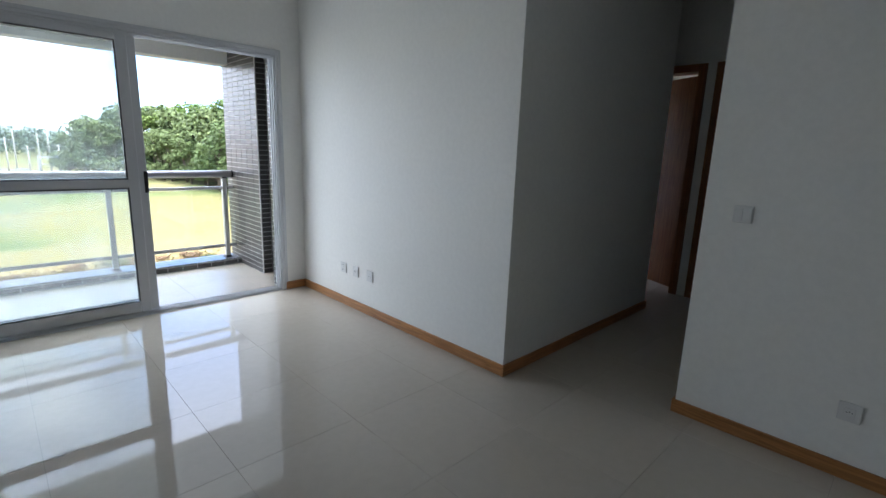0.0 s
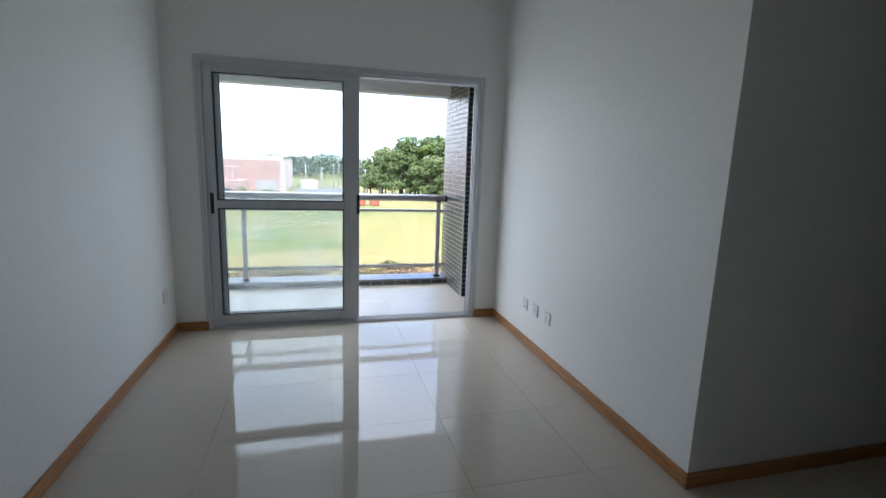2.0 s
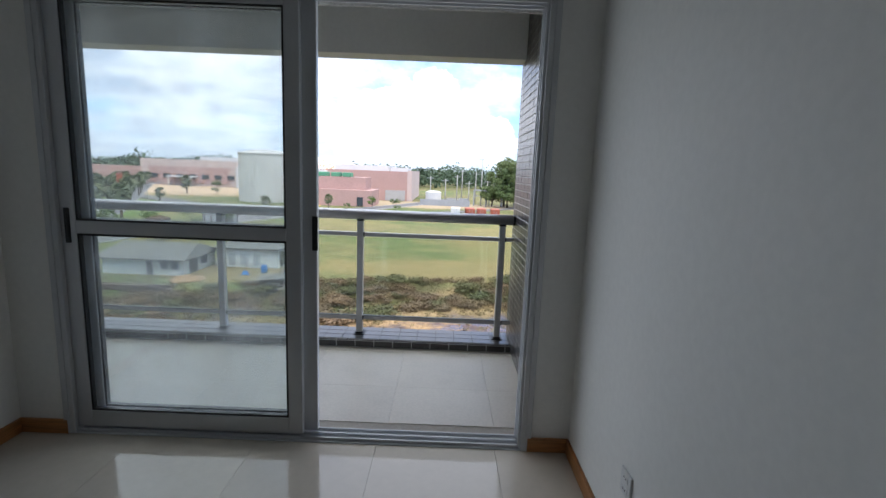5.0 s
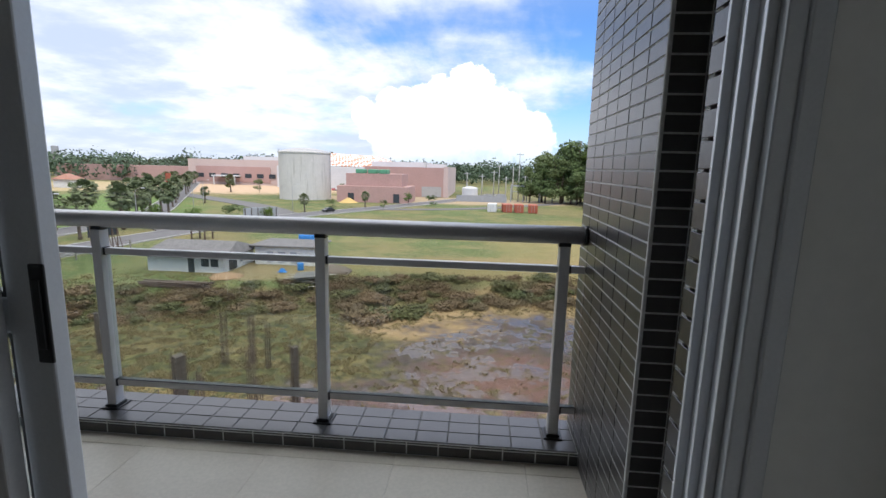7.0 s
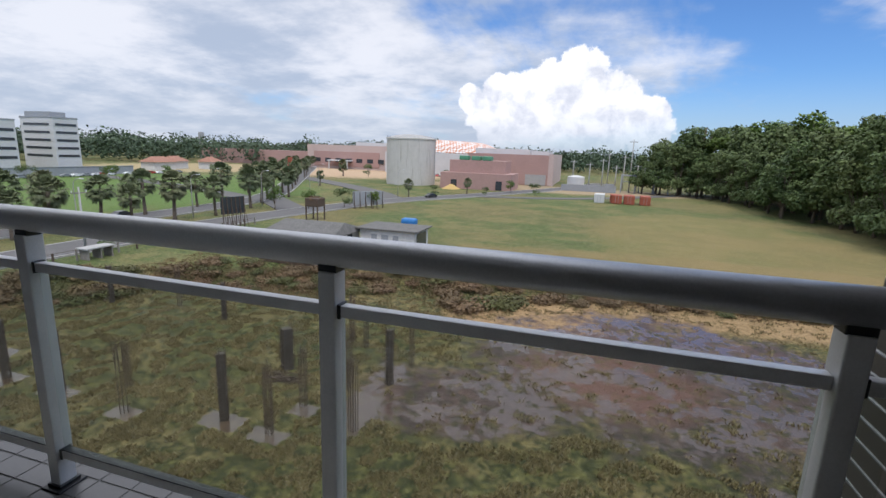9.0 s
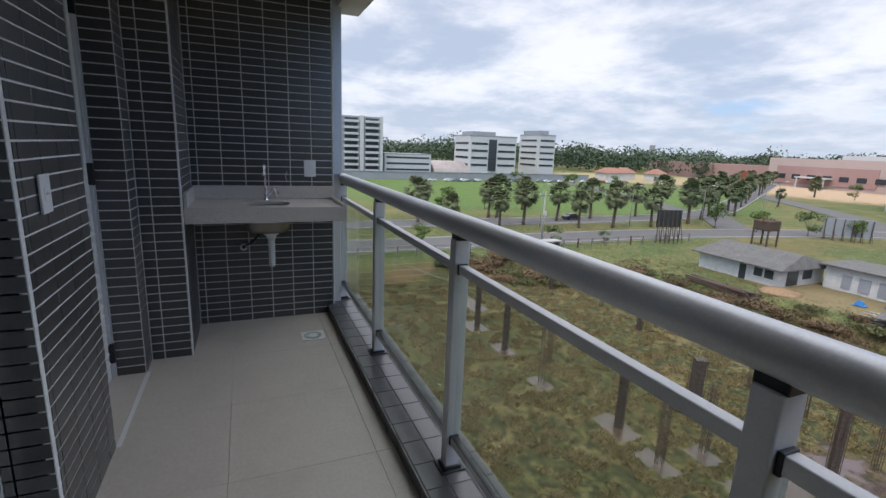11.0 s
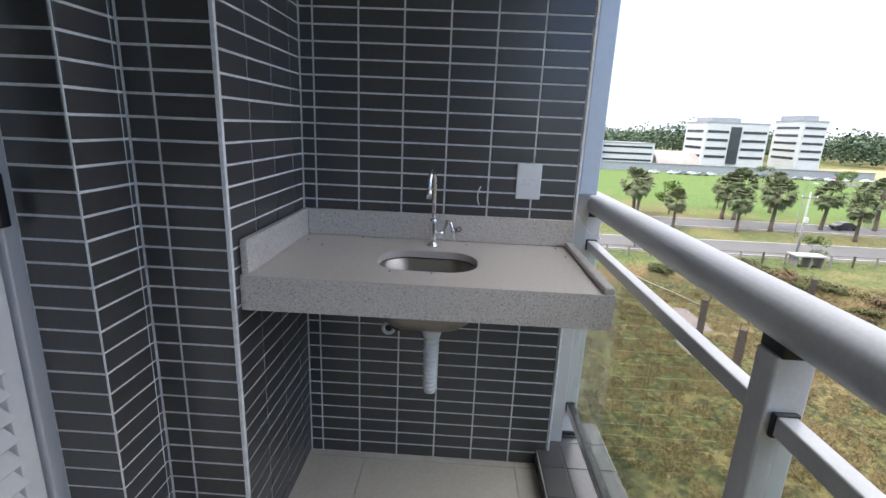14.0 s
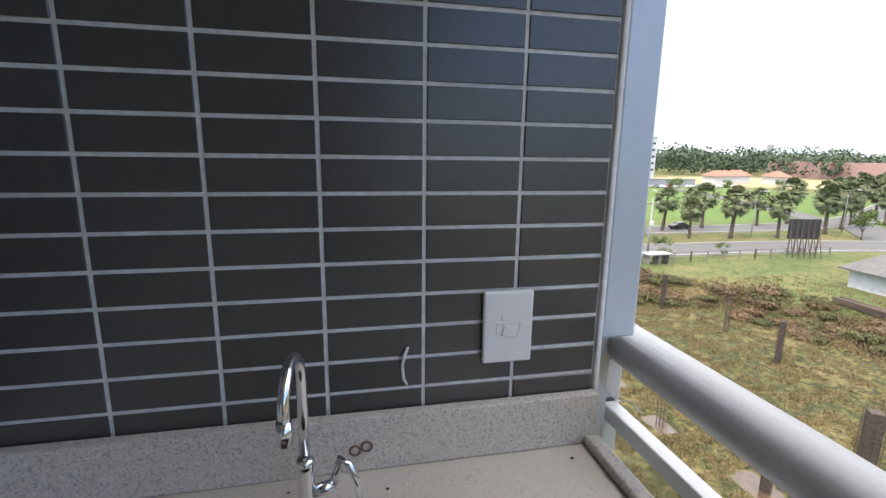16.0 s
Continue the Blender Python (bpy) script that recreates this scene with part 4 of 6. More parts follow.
    tuft = ramp(t, noise_of(t, at, 0.95, 7.0, 0.75), 0.51, 0.58)
    bare = calc(t, "MULTIPLY", muddy, calc(t, "SUBTRACT", 1.0, calc(t, "MULTIPLY", tuft, 0.6)))
    out = mixed(t, bare, out, mud)
    pool = calc(t, "MULTIPLY", ramp(t, bare, 0.55, 0.95), ramp(t, noise_of(t, at, 0.30, 7.0, 0.68), 0.45, 0.52))
    for cx, cy, rx, ry in POOLS:
        dx = calc(t, "DIVIDE", calc(t, "ABSOLUTE", calc(t, "SUBTRACT", x, cx)), rx * 1.05)
        dy = calc(t, "DIVIDE", calc(t, "ABSOLUTE", calc(t, "SUBTRACT", y, cy)), ry)
        edge = calc(t, "ADD", calc(t, "MAXIMUM", dx, dy), calc(t, "MULTIPLY", calc(t, "SUBTRACT", clump, 0.5), 1.1))
        pool = calc(t, "MAXIMUM", pool, ramp(t, edge, 0.98, 0.86))
    out = mixed(t, calc(t, "MULTIPLY", pool, 0.8), out, (0.085, 0.053, 0.043))
    t.links.new(calc(t, "ADD", calc(t, "MULTIPLY", pool, 0.38), calc(t, "MULTIPLY", bare, 0.06)), b.inputs["Coat Weight"])
    t.links.new(out, b.inputs["Base Color"])
    t.links.new(calc(t, "SUBTRACT", 0.92, calc(t, "ADD", calc(t, "MULTIPLY", pool, 0.7), calc(t, "MULTIPLY", calc(t, "MULTIPLY", bare, calc(t, "SUBTRACT", 1.0, pool)), 0.35))), b.inputs["Roughness"])
    n = node(t, "ShaderNodeBump", Distance=0.4)
    t.links.new(calc(t, "SUBTRACT", 1.0, pool), n.inputs["Strength"])
    t.links.new(clump, n.inputs["Height"])
    t.links.new(n.outputs[0], b.inputs["Normal"])
    return m


M_GROUND = ground_material()
xs, ys = steps(-80, 60, 1.25, 4000), steps(-4, 92, 1.0, 4000)
pts = [(x, y, ground_z(x, y)) for y in ys for x in xs]
w = len(xs)
data = bpy.data.meshes.new("ground")
data.from_pydata(pts, [], [(r * w + c, r * w + c + 1, (r + 1) * w + c + 1, (r + 1) * w + c) for r in range(len(ys) - 1) for c in range(w - 1)])
data.materials.append(M_GROUND)
data.shade_smooth()
tagged(new("ground", data), kind="structure")

# ---- outdoor materials ----
def leaf_material(name, dark, light):
    m = bpy.data.materials.new(name)
    m.use_nodes = True
    t = m.node_tree
    b = t.nodes["Principled BSDF"]
    b.inputs["Roughness"].default_value, b.inputs["Specular IOR Level"].default_value = 0.6, 0.25
    geo = t.nodes.new("ShaderNodeNewGeometry")
    pick = t.nodes.new("ShaderNodeObjectInfo").outputs["Random"]
    tone = calc(t, "FRACT", calc(t, "ADD", geo.outputs["Random Per Island"], pick))
    patch = noise_of(t, geo.outputs["Position"], 0.35, 4.0)
    out = mixed(t, calc(t, "ADD", calc(t, "MULTIPLY", tone, 0.55), calc(t, "MULTIPLY", ramp(t, patch, 0.3, 0.7), 0.45)), dark, light)
    out = mixed(t, calc(t, "MULTIPLY", pick, 0.35), out, (light[0] * 1.2, light[1] * 0.9, light[2]))
    t.links.new(out, b.inputs["Base Color"])
    return m


M_LEAF = leaf_material("broad_leaves", (0.032, 0.058, 0.020), (0.130, 0.185, 0.062))
M_LEAF2 = leaf_material("young_leaves", (0.040, 0.075, 0.015), (0.12, 0.19, 0.035))
M_PALM = leaf_material("palm_fronds", (0.052, 0.072, 0.030), (0.155, 0.185, 0.085))
M_DRY = leaf_material("dry_scrub", (0.065, 0.046, 0.022), (0.17, 0.12, 0.060))
M_SCRUB = leaf_material("green_scrub", (0.034, 0.042, 0.013), (0.10, 0.105, 0.034))
M_FARWOOD = leaf_material("distant_foliage", (0.035, 0.060, 0.035), (0.085, 0.125, 0.065))
M_BARK = material("bark", (0.13, 0.10, 0.075), 0.9, grain=0.3, grain_scale=8, stain=0.3, stain_scale=1.5, bump=0.4, bump_scale=12)
M_ASPHALT = material("asphalt", (0.115, 0.110, 0.105), 0.9, grain=0.12, grain_scale=6, stain=0.3, stain_scale=0.25, bump=0.2, bump_scale=20)
M_KERBSTONE = material("pale_concrete", (0.36, 0.35, 0.33), 0.85, grain=0.1, grain_scale=5, stain=0.3, stain_scale=0.6)
M_PINK = material("terracotta_pink_facade", (0.40, 0.25, 0.215), 0.85, grain=0.06, grain_scale=1.5, stain=0.15, stain_scale=0.12)
M_PINK2 = material("pale_pink_facade", (0.50, 0.39, 0.345), 0.85, grain=0.06, grain_scale=1.5, stain=0.15, stain_scale=0.12)
M_WHITEB = material("white_facade", (0.56, 0.555, 0.54), 0.8, grain=0.04, grain_scale=1.0, stain=0.15, stain_scale=0.15)
M_GREYB = material("grey_facade", (0.30, 0.31, 0.32), 0.8, grain=0.06, grain_scale=1.0, stain=0.2, stain_scale=0.2)
M_PANE = material("dark_window_pane", (0.045, 0.052, 0.060), 0.15, grain=0.1)
M_RUST = material("rust_red_steel", (0.33, 0.085, 0.045), 0.7, grain=0.2, grain_scale=3, stain=0.4, stain_scale=0.8)
M_REBAR = material("rusty_rebar", (0.085, 0.058, 0.042), 0.85, grain=0.25, grain_scale=15)
M_CONC = material("weathered_concrete", (0.22, 0.20, 0.17), 0.9, grain=0.2, grain_scale=6, stain=0.4, stain_scale=1.2, bump=0.2, bump_scale=20)
M_CAGE_FILL = material("dark_cage_fill", (0.075, 0.062, 0.050), 0.9, grain=0.3, grain_scale=5, stain=0.4, stain_scale=1.0)
M_ROOF = material("grey_fibre_cement_roof", (0.13, 0.125, 0.115), 0.9, grain=0.2, grain_scale=3, stain=0.5, stain_scale=0.7, bump=0.2, bump_scale=8)
M_LIME = material("limewashed_wall", (0.60, 0.59, 0.56), 0.9, grain=0.08, grain_scale=4, stain=0.35, stain_scale=0.8)
M_BLUE = material("blue_tarp", (0.03, 0.17, 0.42), 0.5, grain=0.15, grain_scale=5)
M_PLANK = material("grey_planks", (0.30, 0.27, 0.22), 0.9, grain=0.25, grain_scale=6, vary=0.3)
M_REDROOF = material("clay_roof", (0.30, 0.15, 0.10), 0.85, grain=0.15, grain_scale=2)
M_SAND = material("yellow_sand", (0.48, 0.33, 0.12), 0.95, grain=0.15, grain_scale=5, bump=0.3, bump_scale=8)
M_DIRT = material("loose_brown_soil", (0.26, 0.165, 0.09), 0.95, grain=0.2, grain_scale=4, bump=0.3, bump_scale=8)
M_GREEN = material("green_plant_unit", (0.08, 0.25, 0.14), 0.6, grain=0.1, grain_scale=3)


def streaked(name):
    """Concrete with dark rain streaks running down."""
    m = material(name, (0.54, 0.51, 0.46), 0.9, grain=0.06, grain_scale=2, stain=0.2, stain_scale=0.2, bump=0.15, bump_scale=5)
    t = m.node_tree
    b = t.nodes["Principled BSDF"]
    old = b.inputs["Base Color"].links[0].from_socket
    at = t.nodes.new("ShaderNodeNewGeometry").outputs["Position"]
    lines = noise_of(t, vcalc(t, "MULTIPLY", at, (1.0, 1.0, 0.06)), 0.9, 6.0, 0.65)
    t.links.new(mixed(t, calc(t, "MULTIPLY", ramp(t, lines, 0.54, 0.70), 0.5), old, (0.20, 0.185, 0.12)), b.inputs["Base Color"])
    return m


def lattice(name):
    """White roof with a diamond lattice of orange panels."""
    m = material(name, (0.70, 0.68, 0.64), 0.7, grain=0.05)
    t = m.node_tree
    b = t.nodes["Principled BSDF"]
    at = t.nodes.new("ShaderNodeNewGeometry").outputs["Position"]
    ch = node(t, "ShaderNodeTexChecker", Scale=0.5)
    turn = node(t, "ShaderNodeMapping")
    turn.inputs["Rotation"].default_value = (0.6, radians(45), radians(20))
    t.links.new(at, turn.inputs[0])
    t.links.new(turn.outputs[0], ch.inputs[0])
    t.links.new(mixed(t, ch.outputs["Fac"], (0.66, 0.64, 0.60), (0.52, 0.22, 0.12)), b.inputs["Base Color"])
    return m


# ---- plants ----
def leaves(bm, centre, radii, count, size, rng, shell=0.55):
    """Scatters small bent leaf clumps through an ellipsoid, most of them near its skin."""
    for _ in range(count):
        v = Vector((rng.gauss(0, 1), rng.gauss(0, 1), rng.gauss(0, 1))).normalized() * (shell + (1 - shell) * rng.random())
        p = Vector(centre) + Vector((v.x * radii[0], v.y * radii[1], v.z * radii[2]))
        s = size * rng.uniform(0.6, 1.3)
        a = (v + Vector((rng.gauss(0, 0.6), rng.gauss(0, 0.6), rng.gauss(0.3, 0.6)))).normalized()
        u = a.orthogonal().normalized()
        w = a.cross(u)
        r = rng.uniform(0, 6.28)
        u, w = u * math.cos(r) + w * math.sin(r), w * math.cos(r) - u * math.sin(r)
        q = [bm.verts.new(p + u * s * x + w * s * y * 0.7 + a * s * z) for x, y, z in ((-1, 0, -0.25), (-0.2, -0.8, 0.1), (1, -0.15, -0.3), (0.2, 0.85, 0.05))]
        bm.faces.new((q[0], q[1], q[3]))
        bm.faces.new((q[1], q[2], q[3]))


def tree(name, height, spread, seed, label, leaf=None, size=0.5, count=1400, trunk_share=0.35, lobes=9):
    rng = random.Random(seed)
    t = base(name, (0, 0, -60), label, "tree")
    bm = bmesh.new()
    top = height * trunk_share * 1.7
    tube(bm, [(0, 0, -0.3), (0.1, 0, height * 0.15), (rng.uniform(-0.3, 0.3), rng.uniform(-0.3, 0.3), top)], [height * 0.022, height * 0.016, height * 0.008], 8)
    crown = bmesh.new()
    for k in range(lobes):
        a, r = 2.4 * k + rng.uniform(-0.3, 0.3), spread * rng.uniform(0.15, 0.72)
        z = height * rng.uniform(trunk_share + 0.1, 0.90) if k else height * 0.86
        c = (r * math.cos(a), r * math.sin(a), z)
        tube(bm, [(0, 0, top * rng.uniform(0.5, 0.85)), (c[0] * 0.5, c[1] * 0.5, (top * 0.7 + z) / 2), (c[0] * 0.9, c[1] * 0.9, z)], [height * 0.010, height * 0.006, height * 0.003], 6)
        s = spread * rng.uniform(0.30, 0.50)
        leaves(crown, c, (s, s, s * rng.uniform(0.55, 0.85)), count // lobes, size, rng)
    part("trunk", bm, M_BARK, t, "", True)
    part("crown", crown, leaf or M_LEAF, t)
    return t


def palm(name, height, seed, label):
    rng = random.Random(seed)
    t = base(name, (0, 0, -60), label, "palm tree")
    bm = bmesh.new()
    lean = rng.uniform(-0.3, 0.3)
    tube(bm, [(0, 0, -0.3), (0.05, 0, 0.8), (lean * 0.4, 0.1, height * 0.35), (lean, 0.1, height * 0.70)], [0.42, 0.33, 0.28, 0.30], 10)
    part("trunk", bm, M_BARK, t, "", True)
    bm = bmesh.new()
    c = Vector((lean, 0.1, height * 0.70))
    for k in range(84):
        az, lift = rng.uniform(0, 6.28), -1.15 + 2.65 * ((k * 0.618) % 1.0)
        out = Vector((math.cos(az), math.sin(az), 0))
        length = height * rng.uniform(0.17, 0.24)
        tip = c + out * length * math.cos(lift) + Vector((0, 0, length * math.sin(lift)))
        # stalk
        side = out.cross(Vector((0, 0, 1)))
        q = [bm.verts.new(p) for p in (c - side * 0.03, c + side * 0.03, tip)]
        bm.faces.new(q)
        # fan of narrow blades
        ahead = (tip - c).normalized()
        over = side.cross(ahead).normalized()
        for j in range(11):
            a = radians(-100 + 20 * j) + rng.uniform(-0.1, 0.1)
            r = height * 0.105 * rng.uniform(0.8, 1.15)
            d = ahead * math.cos(a) + side * math.sin(a)
            e = d.cross(over).normalized() * r * 0.17
            mid, end = tip + d * r * 0.6 + over * r * 0.06, tip + d * r - Vector((0, 0, r * 0.35))
            q = [bm.verts.new(p) for p in (tip, mid - e, end, mid + e)]
            bm.faces.new((q[0], q[1], q[3]))
            bm.faces.new((q[1], q[2], q[3]))
    part("crown", bm, M_PALM, t)
    return t


def bush(name, seed, leaf, label, size=0.095, count=900):
    rng = random.Random(seed)
    t = base(name, (0, 0, -60), label, "bush")
    bm = bmesh.new()
    for k in range(6):
        a = rng.uniform(0, 6.28)
        leaves(bm, (0.7 * math.cos(a) * rng.random(), 0.7 * math.sin(a) * rng.random(), rng.uniform(0.15, 0.5)), (0.7, 0.7, 0.45), count // 6, size, rng, 0.3)
    part("foliage", bm, leaf, t)
    bm = bmesh.new()
    for k in range(7):
        a = rng.uniform(0, 6.28)
        rod(bm, (0, 0, -0.15), (0.6 * math.cos(a), 0.6 * math.sin(a), rng.uniform(0.4, 0.9)), 0.02, 0.006, 5)
    part("twigs", bm, M_BARK, t)
    return t


def at_ground(x, y, scale=1.0, turn=0.0, sink=0.0):
    return pose(x, y, ground_z(x, y) - sink, 0, 0, turn) @ Matrix.Scale(scale, 4)


def plant(kinds, spots, rng, low=0.85, high=1.15, group="", wide=1.0):
    """Sets copies of the kinds at the spots; the first of each kind stands at its own first spot."""
    for n, (x, y, *s) in enumerate(spots):
        kind = kinds[n % len(kinds)]
        m = at_ground(x, y, (s[0] if s else 1.0) * rng.uniform(low, high), rng.uniform(0, 360)) @ Matrix.Diagonal((wide, wide, 1, 1))
        if kind.location.z < -50:
            kind.matrix_basis = m
            if group:
                tagged(kind, group=group)
        else:
            loc, rot, scl = m.decompose()
            c = copy_thing(kind, Matrix.LocRotScale(loc, rot, None))
            c.scale = scl


rng = random.Random(21)
PALMS = [palm("palm_tree", 9.2, 31 + k, "grey-green fan palm in the grassy median of the avenue") for k in range(3)]
plant(PALMS, [(-90, 33.9), (-93.3, 54.6), (-84.0, 56.0), (-87.2, 67.0), (-78.6, 66.4), (-89, 78), (-77.5, 74.8), (-90.6, 94.0), (-76.9, 85.2), (-79.2, 99.5), (-87.6, 117), (-96.5, 37, 0.9), (-81.8, 38.0, 0.8), (-94.9, 53.2), (-82.2, 49.1, 0.95),
              (-107, 70), (-100, 84), (-115, 171, 0.8), (-105, 174, 0.75), (-56, 150, 0.75), (-42, 175, 0.8), (-133, 244, 1.0), (-84, 110, 1.1), (-92, 104, 1.1), (-88, 128, 1.1), (-98, 134, 1.1)]
      + [(-96 - 9 * k + rng.uniform(-2, 2), 138 + 15.5 * k, 1.0) for k in range(20)] + [(-108 - 9 * k + rng.uniform(-2, 2), 132 + 15.5 * k, 1.0) for k in range(20)], rng, group="palms of the avenue")
SMALL = [tree("small_tree", 6.5, 3.4, 41 + k, "small round-crowned green street tree on the grass", M_LEAF2 if k else M_LEAF, 0.22, 900, 0.25, 7) for k in range(2)]
plant(SMALL, [(-59.8, 112.6, 0.9), (-53, 116, 0.75), (-34, 172, 0.55), (-28, 192, 0.7), (-17.5, 186, 0.75), (-72.4, 100, 0.8), (-50, 160, 0.6), (-66, 105, 0.7), (-64, 49.5, 0.55), (-66, 26, 0.6), (-63.5, 60, 0.4), (-98, 44, 0.9), (-110, 60, 0.9), (-180, 140, 1.0), (-186, 116, 1.1), (-176, 165, 0.8), (-170, 185, 0.9), (-190, 152, 0.8), (-120, 250, 1.1), (-134, 246, 1.0), (-85, 290, 0.8), (-60, 120, 0.5)], rng, group="street trees")
FOREST = [tree("forest_tree", 25.0, 9.0, 51 + k, "tall dense tropical tree at the edge of the wood", M_LEAF if k != 2 else M_LEAF2, 0.62, 3000, 0.12, 14) for k in range(4)]
EDGE = [(24, 232), (38, 226), (52, 219), (58, 190), (57, 158), (62, 142), (63, 121), (62, 104), (68, 84), (80, 66)]
spots = []
for (ax, ay), (bx, by) in zip(EDGE, EDGE[1:]):
    n = max(2, int(math.hypot(bx - ax, by - ay) / 6.5))
    for k in range(n):
        f = k / n
        spots.append((ax + (bx - ax) * f + rng.uniform(-1, 2), ay + (by - ay) * f + rng.uniform(-1, 2), rng.uniform(0.65, 0.95)))
        for d in (9, 19, 30):
            spots.append((ax + (bx - ax) * f + d * rng.uniform(0.75, 1.2), ay + (by - ay) * f + d * 0.55 * rng.uniform(0.5, 1.3), rng.uniform(0.85, 1.30)))
plant(FOREST, spots, rng, 0.95, 1.08, group="trees of the wood")
EMERGENT = tree("forest_tree", 31.0, 6.5, 77, "thin tall tree rising over the wood", M_LEAF, 0.5, 900, 0.55, 8)
plant([EMERGENT], [(72, 152, 0.98), (48, 232, 1.0), (80, 135, 1.0)], rng, 0.97, 1.03, group="trees of the wood")

# far woods along the horizon
rng = random.Random(61)
bm = bmesh.new()
for k in range(1250):
    yaw = radians(-62 + 178 * k / 1249 + rng.uniform(-0.4, 0.4))
    d = rng.uniform(430, 640)
    h = 19 + 7 * noise.noise((k * 0.027, 0, 0)) + rng.uniform(-3, 5)
    if rng.random() < 0.02:
        h += 7
    r = rng.uniform(9, 17)
    leaves(bm, (-math.sin(yaw) * d, math.cos(yaw) * d, G + h * 0.55), (r, r, h * 0.5), 90, 1.6, rng, 0.5)
thing("distant_woods", bm, M_FARWOOD, "hazy green woods along the horizon", "woods", kind="stuff")

# scrub on the bank
GREENB = [bush("bush", 81 + k, M_SCRUB, "low green scrub on the earth bank") for k in range(2)]
DRYB = [bush("bush", 91 + k, M_DRY, "dry brown scrub on the earth bank") for k in range(2)]
spots = []
for k in range(150):
    x = -60 + 92 * (k + rng.random()) / 150
    y = bank_y(x) - rng.uniform(0.0, 10.0)
    spots.append((x, y, rng.uniform(0.5, 1.15)))
plant([GREENB[0], DRYB[0], GREENB[1], DRYB[1], DRYB[0]], spots, rng, 0.9, 1.15, group="scrub of the bank", wide=1.9)
plant([GREENB[0], DRYB[1]], [(-8, 51, 2.6), (-10, 49.5, 2.2), (-6, 52.5, 2.2), (-12.5, 50.5, 2.0), (-52, 40, 2.0), (-50, 37, 1.6), (8, 61, 2.0), (14, 63, 2.2), (19, 62, 1.8), (-55, 31, 1.8), (-57, 26, 1.5)], rng, 0.6, 0.75, group="scrub of the bank", wide=1.7)

rng = random.Random(88)
for leaf, share, lab in ((M_SCRUB, 6000, "tangled green scrub along the earth bank"), (M_DRY, 14000, "tangled dry scrub along the earth bank")):
    bm = bmesh.new()
    made = 0
    while made < share:
        x = rng.uniform(-58, 36)
        y = bank_y(x) - rng.triangular(-1.5, 12, 4.5)
        n = noise.noise((x * 0.16, y * 0.22, 2.0 if leaf is M_DRY else 8.0))
        if n < 0.02:
            continue
        z = ground_z(x, y) + rng.random() ** 2 * (0.25 + 1.5 * n)
        leaves(bm, (x, y, z), (0.25, 0.25, 0.15), 2, rng.uniform(0.07, 0.15), rng, 0.2)
        made += 1
    thing("scrub", bm, leaf, lab, "scrub", kind="stuff")

# grass tufts over the plot and its bank
rng = random.Random(71)
verts, faces = [], []
while len(faces) < 210000:
    x, y = rng.uniform(-52, 34), rng.triangular(4, 64, 18)
    d = min(math.hypot((x - 10) / 17, (y - 41) / 12.5), math.hypot((x + 6) / 8.5, (y - 30.5) / 5))
    n = noise.noise((x * 0.9, y * 0.9, 6))
    if d < 1.05 and (n < 0.22 or rng.random() < 0.6) or noise.noise((x * 0.7, y * 0.7, 4)) < 0.0:
        continue
    if any(abs(x - cx) < rx + 0.15 and abs(y - cy) < ry + 0.15 for cx, cy, rx, ry in POOLS):
        continue
    z = ground_z(x, y)
    for _ in range(3):
        a, h, lean = rng.uniform(0, 6.28), rng.uniform(0.08, 0.24), rng.uniform(-0.14, 0.14)
        dx, dy = 0.06 * math.cos(a), 0.06 * math.sin(a)
        ox, oy = x + rng.uniform(-0.15, 0.15), y + rng.uniform(-0.15, 0.15)
        n = len(verts)
        verts += [(ox - dx, oy - dy, z - 0.03), (ox + dx, oy + dy, z - 0.03), (ox + lean - dy, oy + lean + dx, z + h)]
        faces.append((n, n + 1, n + 2))
data = bpy.data.meshes.new("grass")
data.from_pydata(verts, [], faces)
data.materials.append(leaf_material("grass_blades", (0.050, 0.054, 0.017), (0.265, 0.224, 0.108)))
tagged(new("grass", data), "short rough grass on the building plot", "grass", kind="stuff")


# ---- roads ----
def strip(name, line, width, z, mat, thick=0.12, label="", kind="structure"):
    """A ribbon of road with a real edge, following a line of points."""
    pts = [Vector((x, y, 0)) for x, y in line]
    for _ in range(3):
        pts = [pts[0]] + [p for a, b in zip(pts, pts[1:]) for p in (a * 0.75 + b * 0.25, a * 0.25 + b * 0.75)] + [pts[-1]]
    bm = bmesh.new()
    rows = []
    for k, p in enumerate(pts):
        d = (pts[min(k + 1, len(pts) - 1)] - pts[max(k - 1, 0)]).normalized()
        s = Vector((-d.y, d.x, 0)) * width / 2
        rows.append([bm.verts.new((q.x, q.y, zz)) for q, zz in ((p + s, z - thick), (p + s, z), (p - s, z), (p - s, z - thick))])
    for a, b in zip(rows, rows[1:]):
        for i in range(3):
            bm.faces.new((a[i], a[i + 1], b[i + 1], b[i]))
    return thing(name, bm, mat, label, "road" if label else "", kind=kind)


NEAR_ROAD = [(-69, -120), (-69, 45), (-69, 78), (-65, 103), (-58, 135), (-40, 168), (-8, 236), (10, 300)]
FAR_ROAD = [(-89, -120), (-89, 50), (-87, 92), (-92, 125), (-120, 175), (-300, 490)]
for lift, (line, w) in enumerate(((NEAR_ROAD, 8.5), (FAR_ROAD, 8.0), ([(-66, 100), (-84, 116), (-96, 128)], 8.0), ([(-56, 138), (-80, 170), (-160, 230)], 9.0), ([(-95, 118), (-140, 140), (-260, 170)], 7.0), ([(-40, 168), (0, 182), (40, 230)], 6.0))):
    strip("road", line, w, G + 0.19 - 0.012 * lift, M_ASPHALT, 0.3, "grey asphalt carriageway")
